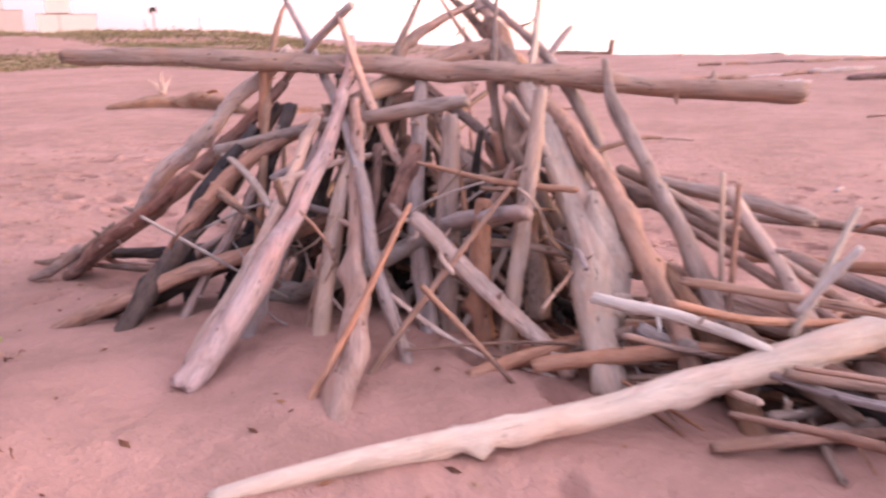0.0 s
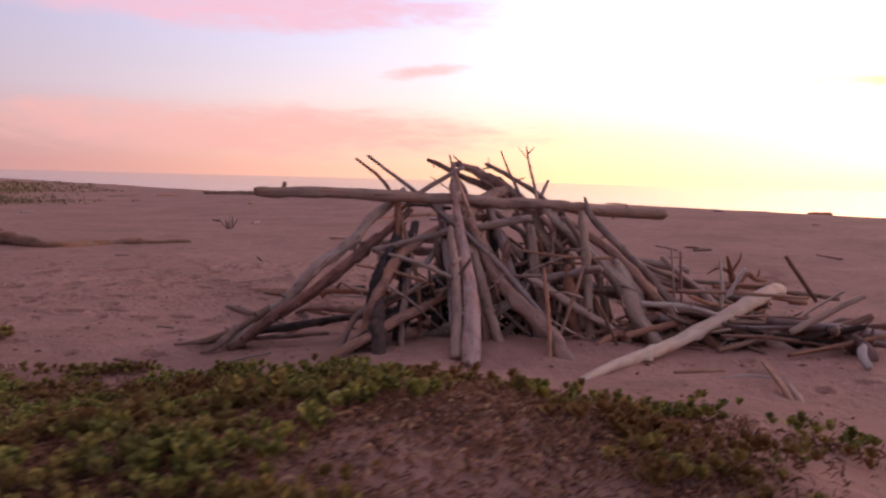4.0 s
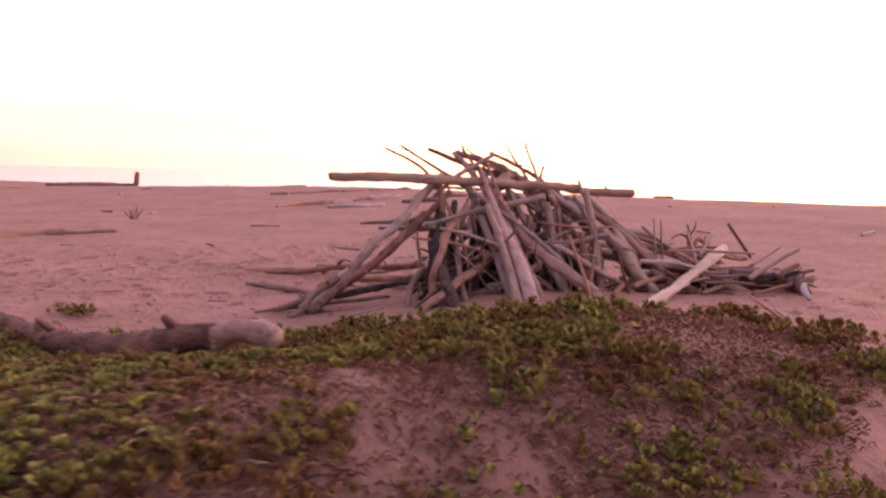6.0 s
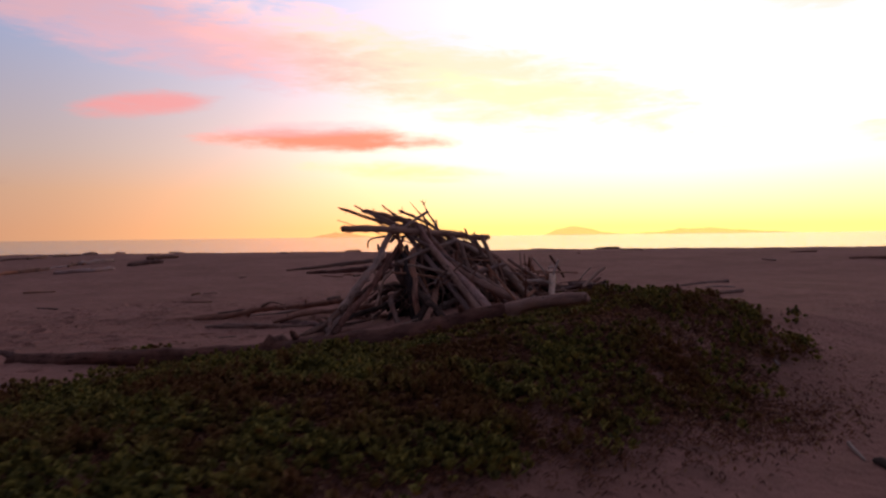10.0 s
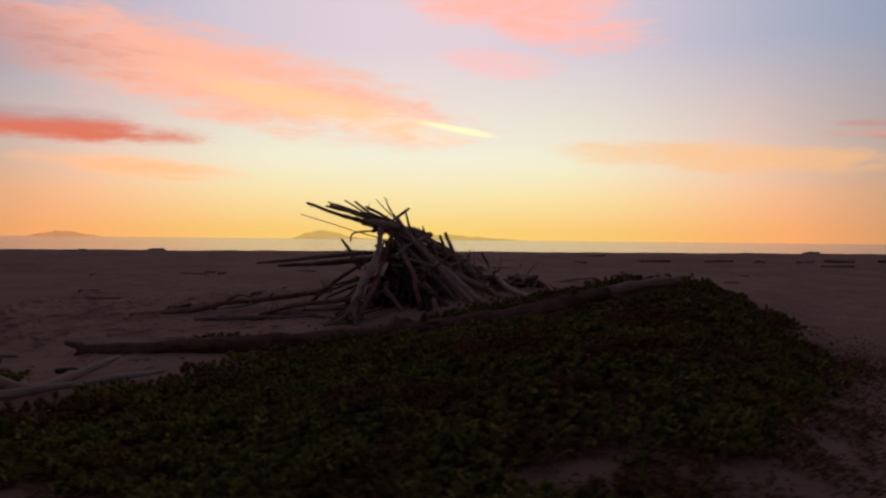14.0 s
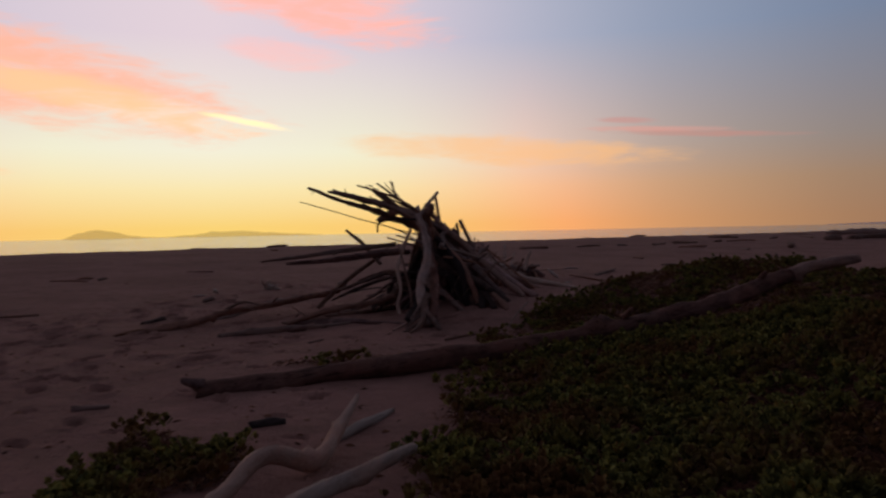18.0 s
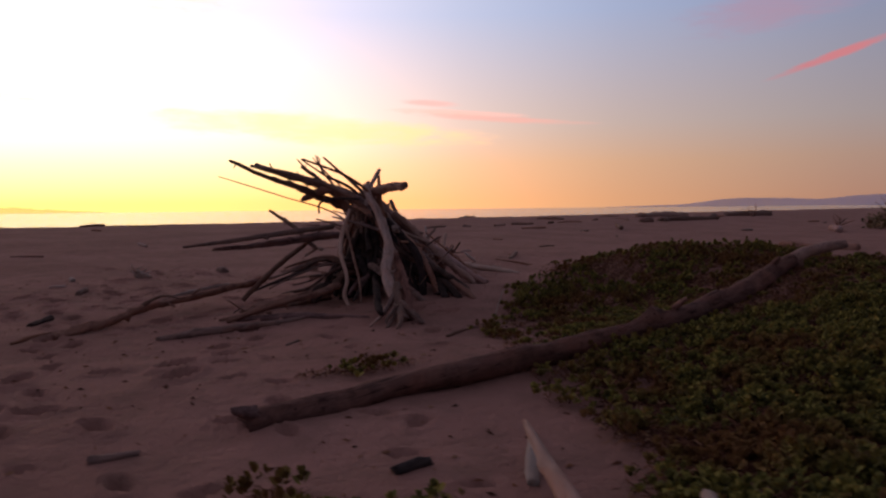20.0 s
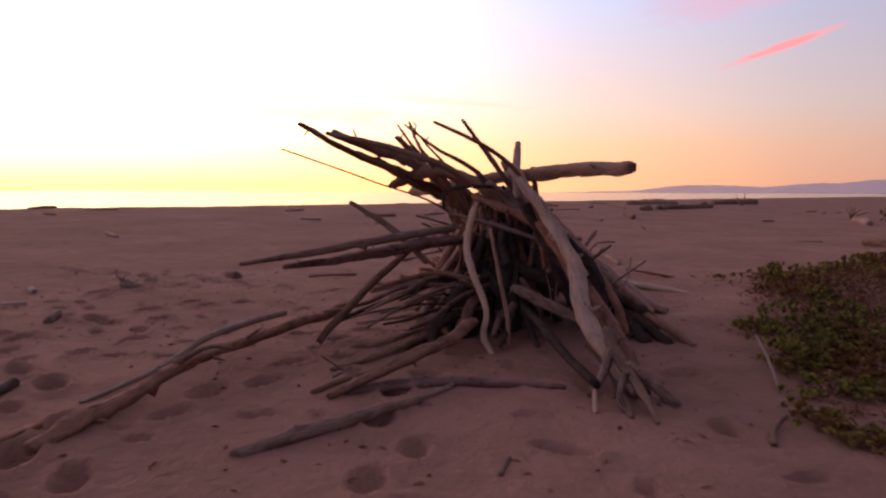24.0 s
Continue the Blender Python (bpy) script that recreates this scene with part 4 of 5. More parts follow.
for pts, radii, mat, label in (
        ([(1.75, 0.80, 0.98), (2.7, 0.55, 0.72), (3.7, 0.35, 0.50)], [0.045, 0.05, 0.045], WOOD_BROWN, "long brown log lying over the heap"),
        ([(1.6, 0.50, 0.66), (2.5, 0.30, 0.52), (3.3, 0.05, 0.40)], [0.066, 0.072, 0.066], WOOD_GREY, "thick grey log lying in the heap"),
        ([(2.2, 0.30, 0.48), (3.3, 0.05, 0.42), (4.4, -0.20, 0.34)], [0.05, 0.055, 0.045], WOOD_BROWN, "long brown log lying over the heap"),
        ([(2.3, 0.00, 0.34), (3.2, -0.25, 0.30), (4.0, -0.55, 0.24)], [0.06, 0.06, 0.05], WOOD_CHAR_SHADE, "dark log lying low in the heap"),
        ([(3.35, -0.45, 0.50), (3.9, -0.50, 0.44), (4.5, -0.62, 0.36)], [0.058, 0.06, 0.05], WOOD_GREY, "thick grey log lying in the heap"),
        ([(2.75, -0.75, 0.38), (3.3, -0.72, 0.36), (3.9, -0.80, 0.30)], [0.016, 0.02, 0.014], WOOD_RED, "thin orange-brown stick lying on the heap"),
        ([(3.3, -1.0, 0.26), (3.8, -0.9, 0.34), (4.4, -0.75, 0.44)], [0.02, 0.024, 0.02], WOOD_RED, "thin orange-brown stick lying on the heap"),
        ([(2.6, 0.9, 0.55), (3.4, 0.75, 0.62), (4.3, 0.7, 0.5)], [0.03, 0.034, 0.03], WOOD_RED, "reddish branch lying behind the heap")):
    drift("heap_log", pts, radii, mat, label, "log", "heap beside the shelter", knots=3)
drift("curved_log", [(3.20, 0.25, 0.42), (3.38, -0.28, 0.30), (3.50, -0.62, 0.20), (3.66, -0.95, 0.16)], [0.066, 0.070, 0.066, 0.040], WOOD_GREY, "grey curved log running down into the sand", "log", rough=0.12)
for pts, r, mat in (([(2.45, -0.30, 0.74), (3.10, -0.30, 0.74), (3.82, -0.28, 0.70)], 0.020, WOOD_RED), ([(2.95, -0.55, 0.54), (3.30, -0.55, 0.55), (3.70, -0.56, 0.54)], 0.014, WOOD_RED),
                    ([(3.61, -0.40, 0.46), (3.82, -0.40, 0.62), (4.10, -0.42, 0.80)], 0.016, WOOD_TAN), ([(3.52, -0.75, 0.36), (3.80, -0.78, 0.44), (4.12, -0.80, 0.52)], 0.030, WOOD_CHAR_SHADE),
                    ([(3.96, 0.60, 1.05), (4.10, 0.52, 0.82), (4.28, 0.45, 0.55)], 0.022, WOOD_BROWN), ([(2.00, 0.90, 0.95), (2.45, 0.88, 0.90), (2.95, 0.85, 0.82)], 0.045, WOOD_GREY),
                    ([(2.52, 0.20, 1.16), (2.55, 0.18, 0.80), (2.58, 0.16, 0.40)], 0.014, WOOD_TAN), ([(2.93, -0.35, 0.69), (3.02, -0.34, 0.84), (3.12, -0.33, 1.0)], 0.018, WOOD_PALE),
                    ([(3.10, 0.50, 0.69), (3.45, 0.50, 0.71), (3.85, 0.48, 0.68)], 0.026, WOOD_RED), ([(1.90, 0.70, 1.05), (2.60, 0.45, 0.80), (3.30, 0.15, 0.50), (3.75, -0.05, 0.38)], 0.034, WOOD_BROWN),
                    ([(2.20, 0.55, 0.85), (2.85, 0.20, 0.62), (3.45, -0.15, 0.42)], 0.028, WOOD_PINK), ([(2.40, -0.10, 0.52), (3.00, -0.28, 0.46), (3.70, -0.42, 0.40)], 0.032, WOOD_BARK),
                    ([(2.70, -0.42, 0.46), (3.25, -0.48, 0.42), (3.95, -0.50, 0.48)], 0.022, WOOD_GREY)):
    drift("leaning_pole" if r > 0.021 else "loose_stick", pts, [r * (0.9, 1.0, 0.9, 0.7)[k] for k in range(len(pts))], mat, "slender weathered pole leaning over the driftwood heap" if r > 0.021 else "thin driftwood stick in the heap beside the shelter",
          "driftwood", "heap beside the shelter", rough=0.12, knots=3)


def root_clump(name, at, size, mat, label, n, seed, steep=1.2):
    """A torn root plate with many crooked roots."""
    r = random.Random(seed)
    bm = bmesh.new()
    sweep(bm, [(-0.5 * size, 0, 0.08 * size), (0, 0, 0.16 * size), (0.3 * size, 0.05 * size, 0.22 * size)], [0.10 * size, 0.14 * size, 0.15 * size], 10, seed, 0.2, 3)
    ob = link(name, bm, mat)
    ob.matrix_basis = pose(at[0], at[1], ground(*at) - 0.03, 0, 0, r.uniform(0, 360))
    for k in range(n):
        a, t = r.uniform(0, 6.28), r.uniform(-0.1, steep)
        d = Vector((math.cos(a) * math.cos(t), math.sin(a) * math.cos(t), math.sin(t)))
        pts = [Vector((0.2 * size, 0, 0.2 * size))]
        for _ in range(3):
            d = (d + Vector((r.uniform(-0.9, 0.9), r.uniform(-0.9, 0.9), r.uniform(-0.7, 0.5)))).normalized()
            q = pts[-1] + d * r.uniform(0.10, 0.24) * size
            q.z = max(q.z, 0.02)
            pts.append(q)
        w = r.uniform(0.024, 0.055) * size
        bm = bmesh.new()
        sweep(bm, pts, [w, w * 0.8, w * 0.5, w * 0.2], 6, seed + k, 0.15, 0)
        link("root", bm, mat, ob)
    return tagged(ob, label, "root")


drift("rusty_root", [(3.62, 0.86, 0.10), (3.52, 0.80, 0.45), (3.44, 0.74, 0.72), (3.30, 0.62, 1.04)], [0.06, 0.051, 0.042, 0.0132], WOOD_RUST, "upright rust-red torn root behind the heap", "root", sides=12, rough=0.3, knots=8, fused=True,
      twigs=[([(3.48, 0.77, 0.62), (3.62, 0.84, 0.80), (3.80, 0.95, 0.72), (3.98, 1.05, 0.70)], [0.03, 0.027, 0.024, 0.0072]), ([(3.42, 0.72, 0.80), (3.26, 0.72, 0.88), (3.14, 0.78, 0.80)], [0.021, 0.0168, 0.006]),
             ([(3.50, 0.78, 0.50), (3.74, 0.80, 0.56), (3.95, 0.84, 0.44)], [0.03, 0.024, 0.009]), ([(3.40, 0.70, 0.86), (3.48, 0.70, 1.0), (3.50, 0.74, 1.08)], [0.018, 0.0132, 0.0048]),
             ([(3.55, 0.82, 0.35), (3.36, 0.78, 0.42), (3.22, 0.82, 0.30)], [0.03, 0.024, 0.012]), ([(3.80, 0.95, 0.72), (3.84, 0.98, 0.86)], [0.0168, 0.006]), ([(3.58, 0.84, 0.3), (3.80, 0.70, 0.34), (4.05, 0.66, 0.22)], [0.03, 0.024, 0.009])])
root_clump("torn_root", (3.50, 0.86), 0.95, WOOD_RUST, "rust-red torn root clump behind the heap", 20, 15, 1.5)
root_clump("torn_root", (4.1, -0.80), 0.55, WOOD_BARK, "dark torn root clump on the sand", 14, 8, 0.6)
root_clump("pale_root", (4.7, 5.8), 0.6, WOOD_PALE, "small bleached root clump on open sand", 12, 9)
drift("leaning_board", [(3.44, -0.70, 0.42), (3.75, -0.72, 0.60), (4.12, -0.78, 0.82)], [0.032, 0.036, 0.028], WOOD_PALE, "pale split pole leaning on a root clump", "log")
drift("white_chunk", [(3.86, -1.38), (3.84, -1.28, 0.33), (3.90, -1.18, 0.42)], [0.032, 0.036, 0.02], WOOD_PALE, "short white chunk of driftwood", "driftwood")
drift("long_pole_behind", [(2.2, 1.6, 0.62), (3.6, 1.9, 0.55), (5.6, 2.4, 0.30)], [0.03, 0.035, 0.03], WOOD_BROWN, "long thin pole lying behind the heap", "pole")

# farther pieces on the open beach
FAR = [       ([(-22, 60), (-19, 61.5), (-16, 62), (-15.2, 62), (-14.9, 62, 1.25)], 0.22, WOOD_BROWN), ([(3.2, 25.2), (4.1, 25.8), (5.2, 26.4)], 0.15, WOOD_BARK),
       ([(-0.5, 23.2), (0.9, 23.0), (2.1, 23.9)], 0.10, WOOD_GREY), ([(5.6, 29.4), (7.6, 30.4)], 0.12, WOOD_BROWN),
       ([(19.6, 37.4), (22.4, 37.8)], 0.16, WOOD_BROWN), ([(30, -12), (33.5, -12.8)], 0.15, WOOD_BROWN), ([(44, -19), (50, -26)], 0.2, WOOD_BROWN), ([(25.5, -22.0), (27.5, -23.2), (29.5, -24)], 0.20, WOOD_PINK),
       ([(10.2, -13.6), (11.0, -13.0), (12.4, -12.3)], 0.14, WOOD_BROWN), ([(53, -20), (57, -26)], 0.3, WOOD_GREY), ([(60, -31), (63, -37)], 0.35, WOOD_BROWN), ([(5.9, 4.3), (6.15, 4.5)], 0.09, WOOD_BROWN), ([(4.2, 7.05), (4.45, 7.2)], 0.05, WOOD_PALE), ([(1.4, 5.7), (1.8, 5.75)], 0.06, WOOD_BROWN), ([(-3.55, 1.3), (-3.3, 1.2)], 0.016, WOOD_BROWN), ([(7.1, -10.2), (8.3, -10.6)], 0.12, WOOD_CHAR_SHADE),
       ([(-1.9, 4.85), (-1.3, 4.85)], 0.05, WOOD_CHAR_SHADE), ([(8.5, 1.2), (10.3, -0.4)], 0.06, WOOD_BROWN), ([(4.5, -2.2), (6.5, -2.6)], 0.05, WOOD_BROWN), ([(14, 9), (15, 9.6)], 0.06, WOOD_GREY)]
LINES = [((-2.3, 24.3), (3.9, 30.0), 6, 0.11), ((-3.5, 33), (8.3, 41), 8, 0.12), ((26, 2), (40, -12), 7, 0.08), ((40, -16), (66, -36), 8, 0.22)]
rnd = random.Random(61)
for (ax, ay), (bx, by), n, r in LINES:
    for i in range(n):
        u = (i + rnd.uniform(0.1, 0.9)) / n
        x, y, b, w = ax + (bx - ax) * u, ay + (by - ay) * u, math.atan2(by - ay, bx - ax) + rnd.uniform(-0.45, 0.45), rnd.uniform(0.35, 1.3) * (0.8 + r * 3)
        q = r * rnd.uniform(0.5, 1.15)
        FAR.append(([(x - math.cos(b) * w, y - math.sin(b) * w), (x + rnd.uniform(-0.2, 0.2), y + rnd.uniform(-0.2, 0.2)), (x + math.cos(b) * w, y + math.sin(b) * w)], q, rnd.choice([WOOD_BROWN, WOOD_BROWN, WOOD_GREY, WOOD_RED])))
for pts, r, mat in FAR:
    drift("beach_log", pts, [r * (0.85 + 0.15 * (i % 2)) for i in range(len(pts))], mat, "weathered driftwood log lying on the open beach", "log", "logs on the open beach", sides=9, knots=4)
drift("rooted_log", [(-13.8, 9.5), (-13.0, 10.4), (-12.2, 10.9), (-11.0, 10.9), (-9.7, 10.6), (-8.7, 12.0), (-6.9, 12.4)], [0.08, 0.20, 0.24, 0.18, 0.09, 0.09, 0.06], WOOD_RED,
      "long reddish driftwood log with a torn root end", "log", sides=12, rough=0.24, knots=9,
      twigs=[([(-12.9, 10.5, 0.05), (-12.95, 10.6, 0.32)], [0.06, 0.02]), ([(-12.2, 11.0, 0.1), (-11.7, 11.2, 0.34), (-11.3, 11.1, 0.22)], [0.07, 0.05, 0.02]), ([(-11.9, 10.9, 0.1), (-11.5, 10.6, 0.30)], [0.05, 0.02])])
for pts, r, mat in (([(-0.85, -7.80), (-1.5, -8.06), (-2.05, -8.30)], 0.024, WOOD_PALE), ([(-2.88, -7.97), (-3.05, -8.08), (-3.24, -8.20)], 0.016, WOOD_PALE), ([(-3.22, -8.26), (-3.42, -8.45), (-3.60, -8.62)], 0.034, WOOD_CHAR_SHADE)):
    drift("bare_stick", pts, [r, r * 1.1, r * 0.7], mat, "dark stick lying on sand below the dune" if r > 0.03 else "thin pale stick lying on sand below the dune", "stick", "sticks below the dune", sides=8)
rnd = random.Random(12)
for i in range(70):
    d = rnd.uniform(7, 60)
    a = radians(rnd.uniform(-50, 128))
    x, y = math.sin(a) * d - 2, math.cos(a) * d
    if dune(x, y) > 0.03 or SEAWARD[0] * x + SEAWARD[1] * y > 48:
        continue
    b, n, r = rnd.uniform(0, math.pi), rnd.uniform(0.12, 0.5) * (0.6 + d / 25), rnd.uniform(0.012, 0.035) * (0.7 + d / 20)
    drift("beach_stick", [(x - math.cos(b) * n, y - math.sin(b) * n), (x, y), (x + math.cos(b) * n, y + math.sin(b) * n)], [r, r * 1.1, r * 0.6],
          rnd.choice([WOOD_BROWN, WOOD_BROWN, WOOD_GREY, WOOD_RED]), "small dark driftwood stick on the open beach", "stick", "sticks on the open beach", sides=6, knots=1)
for x, y, n, s in ((-7.5, 18.1, 7, 0.8), (27, 41.5, 4, 1.3), (-16.5, 13.8, 6, 1.2), (34, -27, 7, 1.6), (58, -33, 5, 2.2), (62, 74, 4, 2.5)):
    r = random.Random(int(x * 10))
    ob = None
    for k in range(n):
        bm = bmesh.new()
        p, d, pts = Vector((r.uniform(-0.1, 0.1), 0, 0)), Vector((r.uniform(-0.7, 0.7), r.uniform(-0.5, 0.5), 1)).normalized(), []
        for j in range(4):
            pts.append(p.copy())
            d = (d + Vector((r.uniform(-0.5, 0.5), r.uniform(-0.5, 0.5), r.uniform(-0.3, 0.3)))).normalized()
            p = p + d * r.uniform(0.12, 0.3) * s
        sweep(bm, pts, [0.04 * s, 0.03 * s, 0.018 * s, 0.006 * s], 6, k, 0.12, 0)
        piece = link("dead_branch" if ob is None else "twig", bm, WOOD_PALE if x == -16.5 else WOOD_BROWN, ob)
        ob = ob or piece
    ob.location = (x, y, ground(x, y) - 0.03)
    tagged(ob, "dead twiggy branch standing up out of the sand", "branch", "standing dead branches")


# ---- dune plants ----
def leaf_material():
    m, tr, b = material("dune_leaf", 0.8)
    g = tr.nodes.new("ShaderNodeNewGeometry").outputs["Random Per Island"]
    co = tr.nodes.new("ShaderNodeTexCoord").outputs["Object"]
    hue = noise_tex(tr, co, 8.0, 2, 0.5)
    g = mth(tr, "ADD", mth(tr, "MULTIPLY", g, 0.5), mth(tr, "MULTIPLY", mth(tr, "SUBTRACT", hue, 0.25), 1.0), True)
    c = ramp(tr, g, [(0.0, (0.042, 0.042, 0.020)), (0.25, (0.100, 0.100, 0.036)), (0.52, (0.225, 0.200, 0.060)), (0.76, (0.40, 0.35, 0.095)), (0.90, (0.38, 0.22, 0.060)), (1.0, (0.19, 0.085, 0.045))])
    patch = noise_tex(tr, co, 1.3, 4)
    c = mixc(tr, ramp(tr, patch, [(0.45, (0, 0, 0)), (0.60, (0.78, 0.78, 0.78))]), c, (0.22, 0.092, 0.046))
    tr.links.new(c, b.inputs["Base Color"])
    b.inputs["Subsurface Weight"].default_value = 0.0
    return m


def litter_material():
    m, tr, b = material("dry_stem", 0.9)
    g = tr.nodes.new("ShaderNodeNewGeometry").outputs["Random Per Island"]
    c = ramp(tr, g, [(0.0, (0.06, 0.027, 0.019)), (0.5, (0.16, 0.068, 0.042)), (0.85, (0.27, 0.125, 0.070)), (1.0, (0.40, 0.25, 0.15))])
    tr.links.new(c, b.inputs["Base Color"])
    return m


LEAF, LITTER = leaf_material(), litter_material()


TUFTS = [(-5.05, 0.40, 0.75, 0.13, -1.05), (-9.2, 0.1, 1.0, 0.35, 0.35), (-8.2, 0.45, 0.6, 0.25, 0.5), (-8.35, -0.1, 0.5, 0.22, 0.3), (-3.1, -0.98, 0.45, 0.12, 0.1)]


def cover(x, y):
    """How thickly the dune is overgrown, 0 to 1."""
    wave = 0.8 * noise.noise(Vector((x * 0.55, y * 0.55, 50.0))) + 0.45 * noise.noise(Vector((x * 1.7, y * 1.7, 51.0)))
    reach = 4.9 + 1.0 * math.cos((y + 3.9) * 0.62) + 0.30 * math.sin(2.1 * y + 0.6) + 1.1 * noise.noise(Vector((x * 0.9 + 0.37, y * 0.9 + 0.21, 52.4)))
    q = (abs(x + 4.7) / (reach if x < -4.7 else 6.2)) ** 2.5 + (abs(y + 4.2) / (2.95 if y < -4.2 else 4.2)) ** 2.7 + 0.6 * wave
    v = max(smooth(1.2, 0.8, q), 0.16 * smooth(1.75, 1.1, q)) * smooth(3.2, 1.8, x)
    edge = -1.05 - 0.36 * max(0.0, x + 2.4) - 0.3 * smooth(-4.6, -6.2, x)
    edge -= 0.16 * math.exp(-((x + 2.2) / 0.9) ** 2)
    edge += 0.22 * noise.noise(Vector((x * 1.7, 3.0, 1.0))) + 0.30 * noise.noise(Vector((x * 4.0, y * 4.0, 1.0)))
    v *= smooth(edge + 0.2, edge - 0.4, y)
    n = noise.noise(Vector((x * 0.75, y * 0.75, 2.0))) + 0.5 * noise.noise(Vector((x * 2.1, y * 2.1, 5.0)))
    east = smooth(-3.0, 1.0, x)
    v *= smooth(-0.75 + 0.55 * east, -0.20 + 0.62 * east, n)
    v *= 0.12 + 0.88 * smooth(-0.30, 0.12, noise.noise(Vector((x * 3.0, y * 3.0, 21.0))) + 0.25 * smooth(-2.5, -6.0, x))
    v *= 1 - 0.5 * smooth(-1.0, 0.2, x) * smooth(-4.0, -3.2, y) * smooth(-2.4, -2.9, y)
    v *= 1 - 0.3 * math.exp(-(((x - 0.3) / 0.8) ** 2 + ((y + 5.8) / 0.5) ** 2))
    v *= 1 - 0.6 * smooth(-3.6, -2.2, x) * smooth(-2.6, -3.6, y) * smooth(0.05, -0.25, noise.noise(Vector((x * 3.4, y * 3.4, 83.0))))
    v *= 1 - 0.7 * math.exp(-(((x + 1.8) / 0.5) ** 2 + ((y + 5.6) / 0.35) ** 2))
    v *= 1 - smooth(-0.8, -0.2, x) * smooth(-2.7, -2.3, y)
    v *= 1 - 0.3 * smooth(-2.6, -1.0, x) * smooth(-5.3, -6.0, y)
    v *= 1 - 0.7 * smooth(-6.65, -7.2, y + 0.25 * noise.noise(Vector((x * 1.3, 0.0, 71.0)))) * smooth(-8.5, -6.5, x)
    v = max(v, 0.75 * math.exp(-((x - 1.7) / 0.9) ** 4 - ((y + 3.35 + 0.25 * (x - 1.7)) / 0.38) ** 2) * smooth(-0.2, 0.15, noise.noise(Vector((x * 2.6, y * 2.6, 64.0)))))
    v *= 1 - 0.5 * smooth(-1.2, 0.0, x) * smooth(-4.2, -3.4, y) * smooth(1.8, 1.2, x)
    v *= 1 - 0.96 * math.exp(-(((x + 3.5) / 0.85) ** 2 + ((y + 1.36) / 0.25) ** 2))
    along_t = max(0.0, min(1.0, ((x + 3.91) * 1.31 - (y + 3.17) * 2.28) / 6.91))
    v *= 1 - 0.85 * math.exp(-((x + 4.03 - 1.31 * along_t) ** 2 + (y + 3.30 + 2.28 * along_t) ** 2) / 0.14)
    v = max(v, 0.30 * crest(x, y) * smooth(0.0, 0.3, noise.noise(Vector((x * 2.4, y * 2.4, 63.0)))))
    for cx, cy, rx, ry, turn in TUFTS:
        u, w = (x - cx) * math.cos(turn) + (y - cy) * math.sin(turn), (y - cy) * math.cos(turn) - (x - cx) * math.sin(turn)
        v = max(v, (0.3 if rx == 0.75 else 0.75) * smooth(1.0, 0.5, (u / rx) ** 2 + (w / ry) ** 2))
    v *= 1 - 0.9 * math.exp(-(((x + 4.6) / 0.7) ** 2 + ((y + 1.5) / 0.5) ** 2))
    return v


def crest(x, y):
    """Where dry litter lies over the eastern shoulder of the dune."""
    d = math.exp(-((x - 1.0) / 0.75) ** 4 - ((y + 3.5) / 0.75) ** 4)
    return d * smooth(-0.15, 0.25, noise.noise(Vector((x * 1.8, y * 1.8, 61.0))) + 0.5 * noise.noise(Vector((x * 5.0, y * 5.0, 62.0))))


